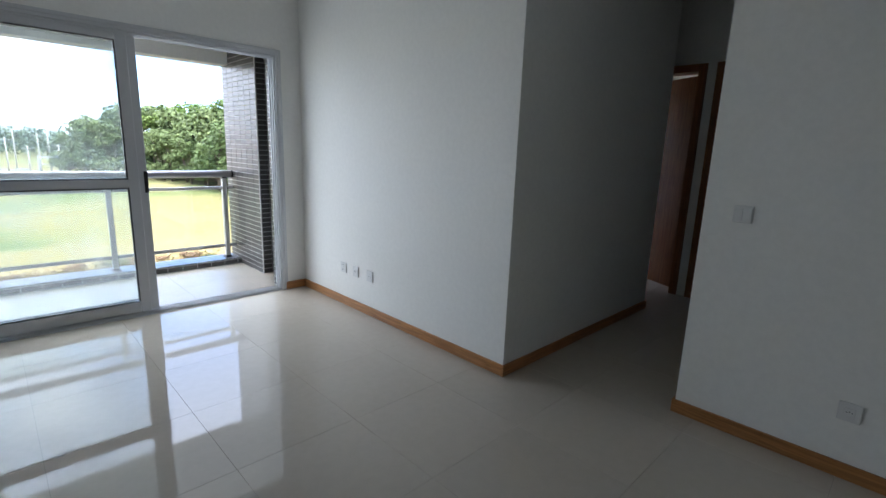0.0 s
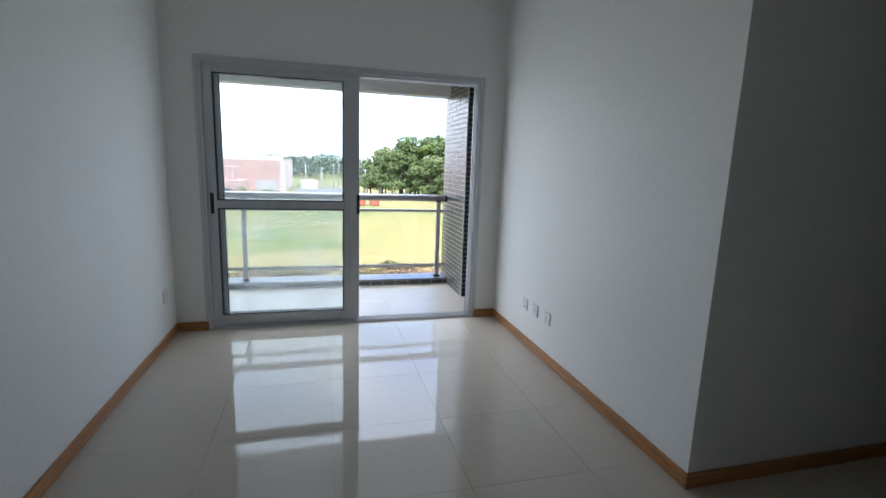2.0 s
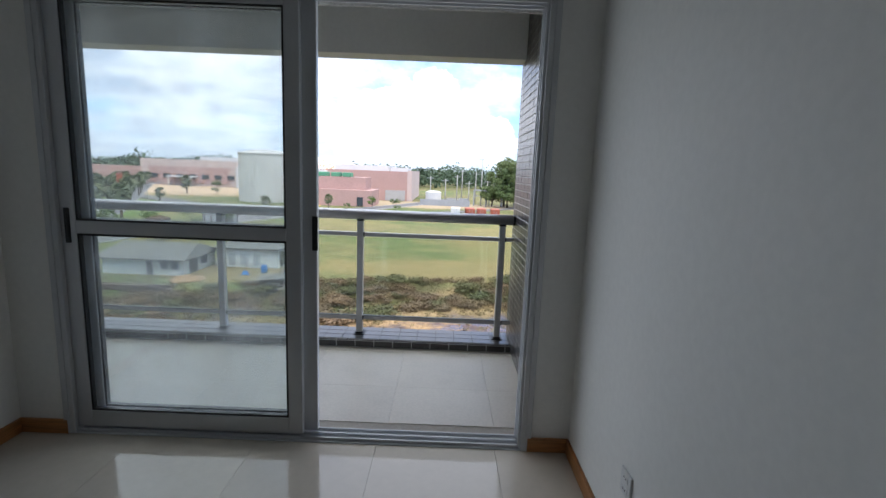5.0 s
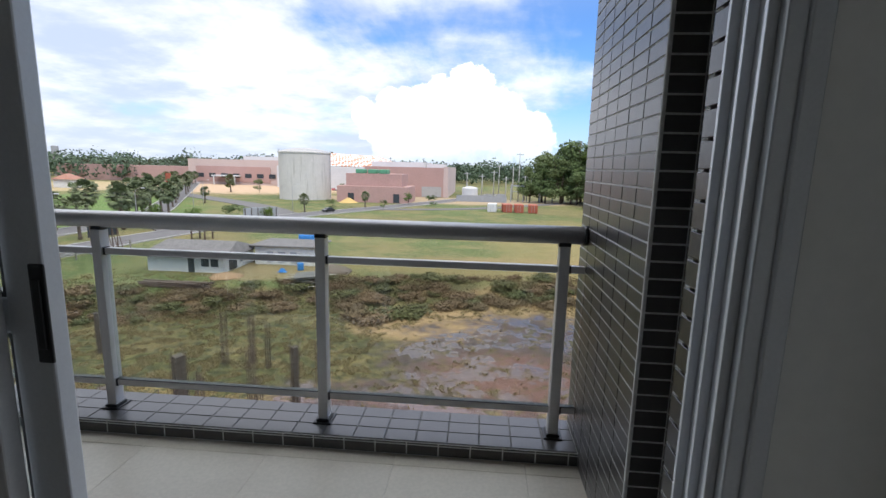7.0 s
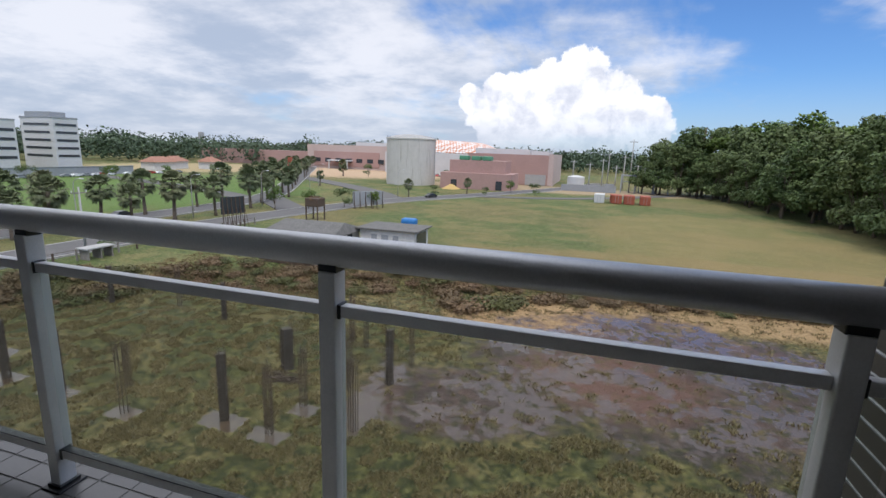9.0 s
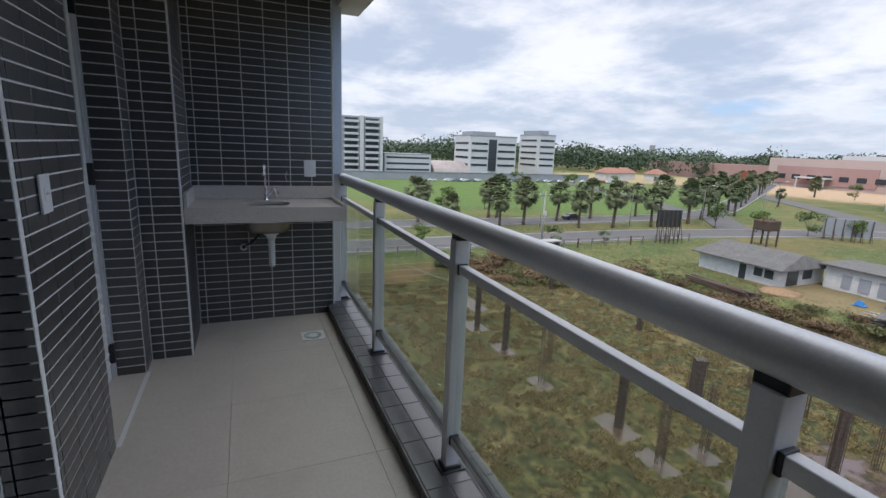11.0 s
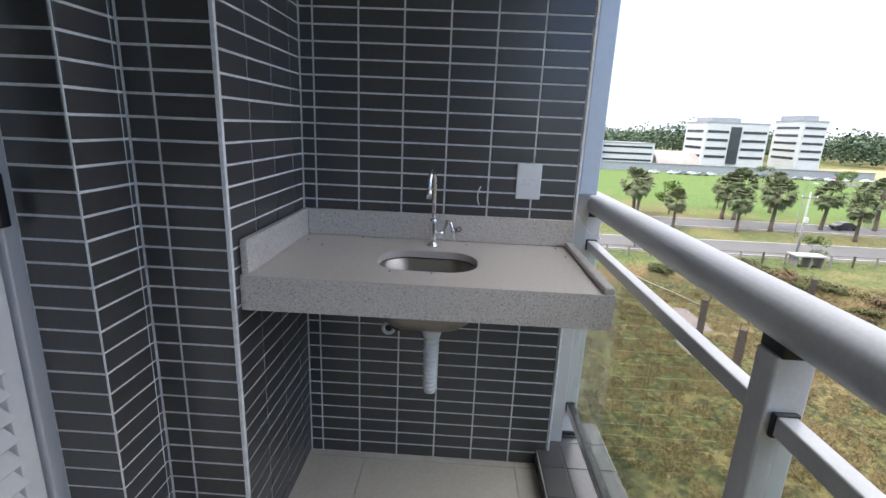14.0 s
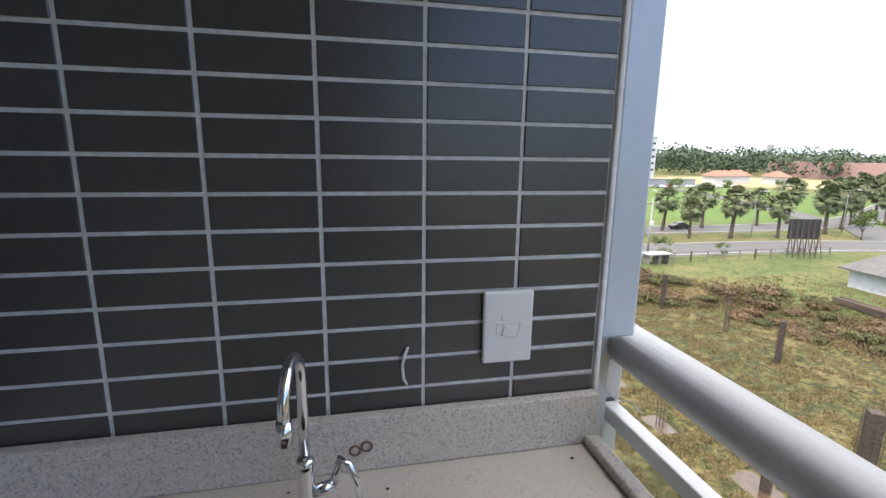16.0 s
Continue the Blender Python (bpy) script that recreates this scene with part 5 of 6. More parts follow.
for line, off in ((NEAR_ROAD, 4.35), (NEAR_ROAD, -4.35), (FAR_ROAD, 4.1), (FAR_ROAD, -4.1)):
    moved = []
    for k, (x, y) in enumerate(line):
        (ax, ay), (bx, by) = line[max(k - 1, 0)], line[min(k + 1, len(line) - 1)]
        n = math.hypot(bx - ax, by - ay)
        moved.append((x - (by - ay) / n * off, y + (bx - ax) / n * off))
    strip("kerb_line", moved, 0.28, G + 0.26, M_KERBSTONE, 0.3, "pale concrete road kerb")


# ---- buildings ----
def facade_windows(parent, rows, cols, origin, across, up, w, h, out, mat=None):
    """Recessed windows on a far facade, each with its pane. across and up are steps in metres."""
    for r in range(rows):
        for c in range(cols):
            p = Vector(origin) + Vector(across) * c + Vector(up) * r
            d, n = Vector(across).normalized(), Vector(out)
            bm = bmesh.new()
            q = [bm.verts.new(p + d * x + Vector((0, 0, z)) + n * o) for o in (0.02, 0.10) for x, z in ((0, 0), (w, 0), (w, h), (0, h))]
            for face in ((4, 5, 6, 7), (0, 1, 5, 4), (1, 2, 6, 5), (2, 3, 7, 6), (3, 0, 4, 7)):
                bm.faces.new([q[i] for i in face])
            part("window", bm, mat or M_PANE, parent)


def block(name, label, lo, hi, mat, parapet=0.5, cat="building"):
    b = base(name, (0, 0, 0), label, cat)
    part("wall", boxes((lo, hi)), mat, b)
    part("roof_edge", boxes(((lo[0] - 0.15, lo[1] - 0.15, hi[2]), (hi[0] + 0.15, hi[1] + 0.15, hi[2] + parapet))), M_GREYB, b)
    return b


# round concrete tank
tank = base("concrete_tank", (-80, 214, G), "huge round rain-streaked concrete water tank", "tank")
part("drum", lathe(bmesh.new(), [(0, -0.5), (11.6, -0.5), (11.6, 20.6), (11.9, 20.7), (11.9, 21.3), (11.5, 21.4)], sides=64), streaked("streaked_concrete"), tank, "", False)
part("dome", lathe(bmesh.new(), [(11.5, 21.4), (8, 22.4), (4, 23.0), (0.01, 23.2)], sides=48), M_KERBSTONE, tank, "shallow pale roof dome", True)
for k in range(40):
    a = 2 * math.pi * k / 40
    bm = bmesh.new()
    rod(bm, (11.6 * math.cos(a), 11.6 * math.sin(a), 21.3), (11.6 * math.cos(a), 11.6 * math.sin(a), 22.3), 0.05, sides=5)
    part("rail_post", bm, M_GREYB, tank)
bm = bmesh.new()
for x in (-0.3, 0.3):
    rod(bm, (11.9, x, 0), (11.9, x, 21.5), 0.06, sides=5)
part("ladder", bm, M_GREYB, tank)

# the shopping complex
mall = base("shopping_complex", (0, 0, 0), "terracotta pink shopping complex with flat roofs", "building")
part("plant_house", boxes(((-61, 201, G - 0.5), (-29.5, 222, G + 7.0)), ((-58, 205, G + 7.0), (-33, 221, G + 12.4))), M_PINK, mall)
part("east_hall", boxes(((-61, 250, G - 0.5), (-18.5, 320, G + 15.6))), M_PINK, mall)
part("east_gable", boxes(((-18.5, 250.2, G - 0.5), (-16.0, 320, G + 16.2))), M_PINK2, mall)
part("west_hall", boxes(((-212, 330, G - 0.5), (-120, 400, G + 18.0))), M_PINK2, mall)
part("west_band", boxes(((-206, 329.5, G + 2), (-150, 330.2, G + 13))), M_PINK, mall)
part("white_hall", boxes(((-140, 318, G - 0.5), (-62, 360, G + 14.5))), M_WHITEB, mall)
part("long_wing", boxes(((-330, 345, G - 0.5), (-212, 380, G + 12.0))), M_PINK, mall)
part("louvred_tower", boxes(((-101, 240, G - 0.5), (-92, 256, G + 18.5))), M_WHITEB, mall)
for k in range(12):
    part("louvre", boxes(((-101.2, 239.6, G + 1 + 1.45 * k), (-91.8, 240.2, G + 1.7 + 1.45 * k)), bevel=0.1), M_GREYB, mall)
for x in (-54, -48.5, -43.5):
    part("cooling_unit", boxes(((x, 206, G + 12.4), (x + 3.8, 212, G + 14.3)), bevel=0.3), M_GREEN, mall, "green rooftop cooling unit")
for lo, hi in (((-172, 334, G + 18.0), (-130, 380, G + 20.5)), ((-60, 262, G + 15.6), (-30, 300, G + 18.4)), ((-28, 256, G + 15.6), (-19, 280, G + 17.6))):
    part("roof_sheet", boxes((lo, hi)), M_WHITEB, mall, "white metal roof")
part("loading_bay", boxes(((-30, 249.6, G + 0.2), (-19.5, 250.1, G + 5.6))), M_KERBSTONE, mall)
for x in (-56, -36):
    part("door", boxes(((x, 200.6, G + 0.2), (x + 2.6, 201.05, G + 4.0))), M_PANE, mall)
facade_windows(mall, 1, 7, (-205, 329.4, G + 5), (9, 0, 0), (0, 0, 1), 5.0, 3.0, (0, -1, 0))
part("canopy", boxes(((-190, 322, G + 6), (-172, 330, G + 6.8)), ((-189, 322.3, G), (-188.4, 322.9, G + 6)), ((-173.6, 322.3, G), (-173, 322.9, G + 6))), M_WHITEB, mall)
arena = base("lattice_roof_hall", (0, 0, 0), "arched white roof with an orange diamond lattice", "building")
bm = bmesh.new()
rows = []
for k in range(25):
    f = k / 24
    rise = 26.0 - 3.0 * f - 13.0 * max(0.0, (f - 0.55) / 0.45) ** 2.2
    rows.append([bm.verts.new((-132 + 70 * f, y, G + 15 + (rise - 15) * s)) for y, s in ((362, 0.0), (366, 0.45), (373, 0.8), (384, 0.97), (400, 1.0), (430, 0.7))])
for a, b in zip(rows, rows[1:]):
    for i in range(5):
        bm.faces.new((a[i], a[i + 1], b[i + 1], b[i]))
roof = part("roof_shell", bm, lattice("orange_white_lattice"), arena)
mod = roof.modifiers.new("thickness", "SOLIDIFY")
mod.thickness = 1.2
part("body", boxes(((-130, 366, G - 0.5), (-64, 430, G + 15.5))), M_WHITEB, arena)

# offices and flats to the north-west
tw = block("office_building", "white office building with dark window bands", (-252, 157, G - 0.5), (-231, 168, 10.2), M_WHITEB, 0.6)
part("roof_house", boxes(((-250, 158, 10.8), (-234, 165, 13.0))), M_GREYB, tw)
facade_windows(tw, 5, 1, (-230.98, 157.8, G + 7.2), (0, 14, 0), (0, 0, 3.5), 9.4, 1.1, (1, 0, 0))
facade_windows(tw, 5, 1, (-250, 156.98, G + 7.2), (17, 0, 0), (0, 0, 3.5), 16.5, 1.1, (0, -1, 0))
ob = block("office_building", "white office building with dark window bands", (-252, 113.5, G - 0.5), (-231, 142, 8.0), M_WHITEB, 0.6)
part("glazed_core", boxes(((-231.2, 124.6, G + 4), (-230.6, 129.4, 6.5))), M_PANE, ob)
part("roof_house", boxes(((-250, 117, 8.6), (-234, 130, 10.6))), M_GREYB, ob)
facade_windows(ob, 4, 1, (-230.98, 114.3, G + 6.5), (0, 14, 0), (0, 0, 3.8), 9.6, 1.2, (1, 0, 0))
facade_windows(ob, 4, 1, (-230.98, 130.4, G + 6.5), (0, 14, 0), (0, 0, 3.8), 10.8, 1.2, (1, 0, 0))
facade_windows(ob, 4, 1, (-250, 113.48, G + 6.5), (17, 0, 0), (0, 0, 3.8), 16.5, 1.2, (0, -1, 0))
ap = block("apartment_tower", "grey and white block of flats with stacked balconies", (-248, 44, G - 0.5), (-228, 64, 13.5), M_GREYB, 0.8)
part("white_fin", boxes(((-228, 52.5, G), (-227.2, 54.5, 14.6)), ((-228, 62.5, G), (-227.2, 64, 14.6))), M_WHITEB, ap)
for r in range(9):
    for y in (45, 55.2):
        part("balcony", boxes(((-228, y, G + 2.6 + 2.9 * r), (-226.6, y + 7, G + 3.6 + 2.9 * r)), bevel=0.05), M_WHITEB, ap)
facade_windows(ap, 9, 2, (-227.98, 45.4, G + 3.8 + 0.0), (0, 10.2, 0), (0, 0, 2.9), 6.2, 1.5, (1, 0, 0))
lw = block("low_white_hall", "long low white hall with ribbon windows", (-250, 66, G - 0.5), (-231, 91, -2.9), M_WHITEB, 0.4)
facade_windows(lw, 3, 1, (-230.98, 67, G + 3.4), (0, 20, 0), (0, 0, 3.0), 23, 0.9, (1, 0, 0))
hg = base("arched_hangar", (0, 0, 0), "pale hangar with a rounded sheet roof", "building")
bm = bmesh.new()
prof = [(-244 + 14 * math.cos(a), G + 8.6 * math.sin(a)) for a in (math.pi * k / 16 for k in range(17))]
ra, rb = ([bm.verts.new((x, y, z)) for x, z in prof] for y in (93, 121))
for k in range(16):
    bm.faces.new((ra[k], ra[k + 1], rb[k + 1], rb[k]))
bm.faces.new(ra)
bm.faces.new(rb)
part("vault", bm, material("weathered_sheet_roof", (0.36, 0.31, 0.28), 0.7, grain=0.12, grain_scale=1, stain=0.4, stain_scale=0.2), hg)
thing("boundary_wall", boxes(((-214, 30, G - 0.5), (-213.6, 180, G + 3.6)), ((-213.7, 30, G + 3.6), (-213.4, 180, G + 3.8))), M_GREYB, "long grey boundary wall behind the meadow", "wall")
for x, y, w in ((-238, 205, 14), (-246, 224, 12), (-232, 240, 9)):
    h = base("house", (x, y, G), "low house with a clay tile roof", "house", group="houses with clay roofs")
    part("wall", boxes(((0, 0, -0.5), (10, w, 4.5))), M_LIME, h)
    bm = bmesh.new()
    q = [bm.verts.new(p) for p in ((-1, -1, 4.5), (11, -1, 4.5), (11, w + 1, 4.5), (-1, w + 1, 4.5), (5, 3, 7.6), (5, w - 3, 7.6))]
    for face in ((0, 1, 4), (1, 2, 5, 4), (2, 3, 5), (3, 0, 4, 5), (3, 2, 1, 0)):
        bm.faces.new([q[i] for i in face])
    part("roof", bm, M_REDROOF, h)
chim = base("water_tower", (-392, 410, G), "slim pale water tower on the horizon", "tower")
part("shaft", lathe(bmesh.new(), [(0, 0), (2.6, 0), (2.4, 18), (2.9, 19), (2.9, 27), (0, 27.5)], sides=20), M_KERBSTONE, chim)

totem = base("totem_sign", (-150, 218, G), "tall rust-brown slab sign on the bare lot", "sign")
part("slab", boxes(((-1.2, -0.4, 0.5), (1.2, 0.4, 10.0)), bevel=0.08), M_RUST, totem)
part("plinth", boxes(((-1.6, -0.8, -0.3), (1.6, 0.8, 0.5)), bevel=0.05), M_CONC, totem)

# huts by the plot
hut = base("hut", (0, 0, G), "long low limewashed hut with a grey sheet roof", "hut")
part("wall", boxes(((-45.8, 62.4, -0.4), (-34.4, 71.6, 2.35))), M_LIME, hut)
bm = bmesh.new()
q = [bm.verts.new(p) for p in ((-46.6, 61.4, 2.25), (-33.6, 61.4, 2.25), (-33.6, 72.4, 2.25), (-46.6, 72.4, 2.25), (-45.6, 67.0, 4.0), (-34.6, 67.0, 4.0), (-46.6, 61.4, 2.42), (-33.6, 61.4, 2.42), (-33.6, 72.4, 2.42), (-46.6, 72.4, 2.42))]
for face in ((0, 1, 2, 3), (6, 7, 5, 4), (7, 8, 5), (8, 9, 4, 5), (9, 6, 4), (0, 1, 7, 6), (1, 2, 8, 7), (2, 3, 9, 8), (3, 0, 6, 9)):
    bm.faces.new([q[i] for i in face])
part("roof", bm, M_ROOF, hut)
for k in range(12):
    x = -46.2 + 1.08 * k
    part("roof_rib", boxes(((x, 61.3, 2.43), (x + 0.06, 61.5, 2.50))), M_ROOF, hut)
part("door", boxes(((-39.6, 62.33, 0), (-38.7, 62.45, 2.0))), M_PANE, hut)
# dark slabs on the solid wall paint the shade inside the hut's openings
for x in (-37.6, -36.2):
    part("opening", boxes(((x, 62.33, 0.9), (x + 1.1, 62.45, 2.0))), M_PANE, hut)
# porch likewise: its shaded inside is a dark slab
part("porch_shade", boxes(((-34.45, 64, 0.1), (-34.33, 66.2, 2.05)), ((-34.45, 67.2, 0.8), (-34.33, 69.0, 2.05))), M_PANE, hut)
hut2 = base("hut", (0, 0, G), "limewashed hut with a flat grey roof and boarded openings", "hut")
part("wall", boxes(((-33.2, 69.6, -0.4), (-23.6, 76.0, 2.9))), M_LIME, hut2)
part("roof", boxes(((-33.8, 69.0, 2.9), (-23.0, 76.6, 3.12)), bevel=0.03), M_ROOF, hut2)
for x, w in ((-31.2, 1.0), (-29.4, 1.2), (-27.4, 1.0)):
    part("shutter", boxes(((x, 69.52, 0.4), (x + w, 69.66, 2.1))), M_GREYB, hut2)
part("dark_side", boxes(((-23.65, 70.4, 0.2), (-23.53, 75.0, 2.5))), M_PANE, hut2)
wt_ = base("water_butt", (-28.6, 80.0, G), "bright blue plastic water tank behind the hut", "water tank")
part("drum", boxes(((-1.4, -0.9, 2.2), (1.4, 0.9, 3.6)), bevel=0.4), M_BLUE, wt_)
part("stand", boxes(((-2.0, -0.9, 0), (-1.7, 0.9, 2.2)), ((1.7, -0.9, 0), (2.0, 0.9, 2.2)), ((-2.2, -1.0, 2.05), (2.2, 1.0, 2.22))), M_CONC, wt_)
rng = random.Random(5)
pile = base("plank_pile", (-20.8, 59.0, 0), "untidy pile of grey planks and sheets on the bank", "planks")
for k in range(26):
    a = rng.uniform(-40, 40)
    m = pose(rng.uniform(-1.6, 1.6), rng.uniform(-1.2, 1.4), ground_z(-20.8, 59.0) + 0.1 + 0.05 * k, rng.uniform(-7, 7), rng.uniform(-7, 7), a)
    part("plank", box(bmesh.new(), (-rng.uniform(1.4, 2.4), -0.12, 0), (rng.uniform(1.2, 2.2), 0.12, 0.05), 0.0, m), M_PLANK, pile)
part("sheet", box(bmesh.new(), (-1.8, -1.2, 0), (1.8, 1.2, 0.06), 0.0, pose(0.2, 0.2, ground_z(-20.8, 59.0) + 1.55, 6, -4, 12)), M_ROOF, pile)
stack = base("timber_stack", (-36, 54.5, 0), "stack of dark weathered timbers on the bank", "timber")
for k in range(16):
    m = pose(rng.uniform(-0.6, 0.6), (k % 6) * 0.32 - 0.8, ground_z(-36, 54.5) + 0.12 + 0.22 * (k // 6), 0, rng.uniform(-1, 1), rng.uniform(-4, 4))
    part("timber", box(bmesh.new(), (-4.2, -0.12, 0), (4.2, 0.12, 0.18), 0.0, m), M_REBAR, stack)


drum = base("oil_drum", (-24.6, 66.5, G), "blue plastic barrel beside the hut", "barrel")
part("shell", lathe(bmesh.new(), [(0, -0.1), (0.45, -0.1), (0.47, 0.3), (0.45, 0.6), (0.47, 0.9), (0.45, 1.2), (0, 1.22)], sides=18), M_BLUE, drum, "", True)
tub = base("tarpaulin", (-26.5, 64.5, G), "crumpled blue tarpaulin beside the hut", "tarpaulin")
bm = bmesh.new()
grid = [[bm.verts.new((0.22 * i - 0.7, 0.2 * j - 0.5, 0.10 + 0.2 * abs(noise.noise((i * 0.7, j * 0.7, 1))) + (0.5 if 1 < i < 5 and 1 < j < 4 else 0))) for j in range(6)] for i in range(7)]
for i in range(6):
    for j in range(5):
        bm.faces.new((grid[i][j], grid[i + 1][j], grid[i + 1][j + 1], grid[i][j + 1]))
part("sheet", bm, M_BLUE, tub)
for x, y, r, h, mat, lab in ((-33.0, 60.5, 2.2, 0.45, M_DIRT, "low heap of sandy soil by the hut"), (-19.5, 66.0, 2.6, 1.0, M_BARK, "heap of brown rubble by the hut")):
    bm = bmesh.new()
    bmesh.ops.create_icosphere(bm, subdivisions=3, radius=1.0)
    for v in bm.verts:
        v.co *= 1 + 0.3 * noise.noise(v.co * 2.5)
        v.co = Vector((x + v.co.x * r, y + v.co.y * r, ground_z(x, y) + v.co.z * h))
    thing("soil_heap", bm, mat, lab, "soil", smooth=True)
bm = bmesh.new()
tube(bm, [(x, y, ground_z(x, y) + 0.25) for x, y in ((-57, 19), (-55.5, 21.5), (-53.5, 23.8), (-51, 25.6), (-48, 26.6))], 0.05, 8)
thing("pipe", bm, M_PLANK, "long pale weathered pipe lying on the grass", "pipe", smooth=True)

# ---- starter bars of the unfinished columns ----
def cage(seed, height, core, width=0.42):
    rng = random.Random(seed)
    c = base("column_stub", (0, 0, -60), "rusty reinforcement cage of an unfinished column", "rebar")
    for k in range(8):
        x, y = ((-1, -1), (1, -1), (1, 1), (-1, 1), (0, -1), (0, 1), (-1, 0), (1, 0))[k]
        bm = bmesh.new()
        h = height * rng.uniform(0.9, 1.06)
        tube(bm, [(x * width / 2, y * width / 2, -0.3), (x * width / 2, y * width / 2, h * 0.6), (x * width / 2 + rng.uniform(-0.08, 0.08), y * width / 2 + rng.uniform(-0.08, 0.08), h)], 0.022, 5)
        part("bar", bm, M_REBAR, c)
    for k in range(int(height / 0.35)):
        z, s = 0.2 + 0.35 * k, width / 2 + 0.02
        part("tie", boxes(((-s, -s, z), (s, -s + 0.02, z + 0.02)), ((-s, s - 0.02, z), (s, s, z + 0.02)), ((-s, -s + 0.02, z), (-s + 0.02, s - 0.02, z + 0.02)), ((s - 0.02, -s + 0.02, z), (s, s - 0.02, z + 0.02))), M_REBAR, c)
    # added dark filler so that the cage reads as dense bars
    if core:
        part("dark_fill", boxes(((-width * 0.42, -width * 0.42, -0.4), (width * 0.42, width * 0.42, height * core)), bevel=0.02), M_CAGE_FILL, c)
    return c


CAGES = [cage(1, 4.9, 0.0), cage(2, 4.6, 0.96, 0.48), cage(3, 4.2, 0.0, 0.36), cage(4, 4.0, 0.9, 0.9)]
rng = random.Random(12)
plant([CAGES[1], CAGES[0]], [(-37.3, 21.5), (-25.4, 21.0), (-31.8, 21.5), (-15.2, 22.2, 0.95), (-18.8, 22.5, 1.02), (-38.6, 38.2, 0.9), (-46.2, 36.6, 0.95), (-19.5, 36.3), (-31.6, 36.9, 0.9), (-13.3, 28.8), (-10.9, 30.6)], rng, 0.97, 1.03, group="column stubs of the plot")
plant([CAGES[2]], [(-15.1, 25.7), (-17.3, 36.8, 1.1), (-15.5, 36, 1.0), (-10.6, 24.3, 1.1), (-10.4, 34, 0.9), (-28, 23.5, 0.9)], rng, 0.95, 1.05, group="column stubs of the plot")
plant([CAGES[3]], [(-19.4, 30.0, 0.95)], rng, 1.0, 1.0, group="column stubs of the plot")
mat_ = base("rebar_mat", (-18.4, 28.2, PIT), "dark heap of loose reinforcement bars on the ground", "rebar")
for k in range(18):
    bm = bmesh.new()
    rod(bm, (rng.uniform(-1.8, -0.8), rng.uniform(-0.9, 0.9), 0.05 + 0.02 * k), (rng.uniform(0.8, 1.8), rng.uniform(-0.9, 0.9), 0.08 + 0.02 * k), 0.03, sides=5)
    part("bar", bm, M_REBAR, mat_)

# ---- roadside things ----
fence = base("fence", (0, 0, G), "low fence of dark posts and wires along the plot", "fence")
for k in range(26):
    y = 6 + 2.9 * k
    part("post", boxes(((-61.3, y, -0.3), (-61.1, y + 0.2, 1.55)), bevel=0.02), M_CONC if k % 4 else M_REBAR, fence)
for z in (0.5, 1.0, 1.45):
    bm = bmesh.new()
    rod(bm, (-61.2, 6, z), (-61.2, 78.6, z), 0.025, sides=5)
    part("wire", bm, M_REBAR, fence)
shelter = base("roadside_shelter", (-60.6, 46.0, G), "small concrete shelter with a flat slab roof", "shelter")
part("roof", boxes(((-1.0, -2.0, 1.45), (1.0, 2.0, 1.65)), bevel=0.03), M_KERBSTONE, shelter)
for y in (-1.7, 0.0, 1.55):
    part("support", boxes(((-0.8, y, -0.3), (0.8, y + 0.18, 1.45)), bevel=0.02), M_CONC, shelter)


def utility_pole(at, height):
    p = base("utility_pole", at, "grey concrete power pole with a cross-arm", "pole")
    bm = bmesh.new()
    rod(bm, (0, 0, -0.4), (0, 0, height), 0.19, 0.11, 10)
    part("shaft", bm, M_KERBSTONE, p, "", True)
    part("crossarm", boxes(((-0.07, -1.1, height - 0.9), (0.07, 1.1, height - 0.72)), bevel=0.01), M_CONC, p)
    for y in (-1.0, 0.0, 1.0):
        bm = bmesh.new()
        rod(bm, (0, y, height - 0.72), (0, y, height - 0.45), 0.06, sides=8)
        part("insulator", bm, M_WHITE, p)
    part("box", boxes(((0.15, -0.25, height * 0.55), (0.5, 0.25, height * 0.55 + 0.7)), bevel=0.02), M_WHITEB, p)
    return p


def street_lamp(at, turn):
    p = base("street_lamp", at, "slim grey street lamp with a curved arm", "street lamp", turn=turn, group="street lamps of the avenue")
    part("mast", tube(bmesh.new(), [(0, 0, -0.3), (0, 0, 4), (0, 0, 8.0), (0.25, 0, 8.8), (0.9, 0, 9.2), (1.7, 0, 9.3)], [0.11, 0.09, 0.07, 0.06, 0.05, 0.05], 8), M_KERBSTONE, p, "", True)
    part("head", boxes(((1.6, -0.16, 9.2), (2.5, 0.16, 9.38)), bevel=0.05), M_WHITEB, p)
    return p


utility_pole((-65.1, 47.8, G), 9.2)
for x, y in ((-80, 57.5), (-78, 80), (-80, 105), (-88, 140), (-100, 165), (-60, 150)):
    street_lamp((x, y, G), 0)


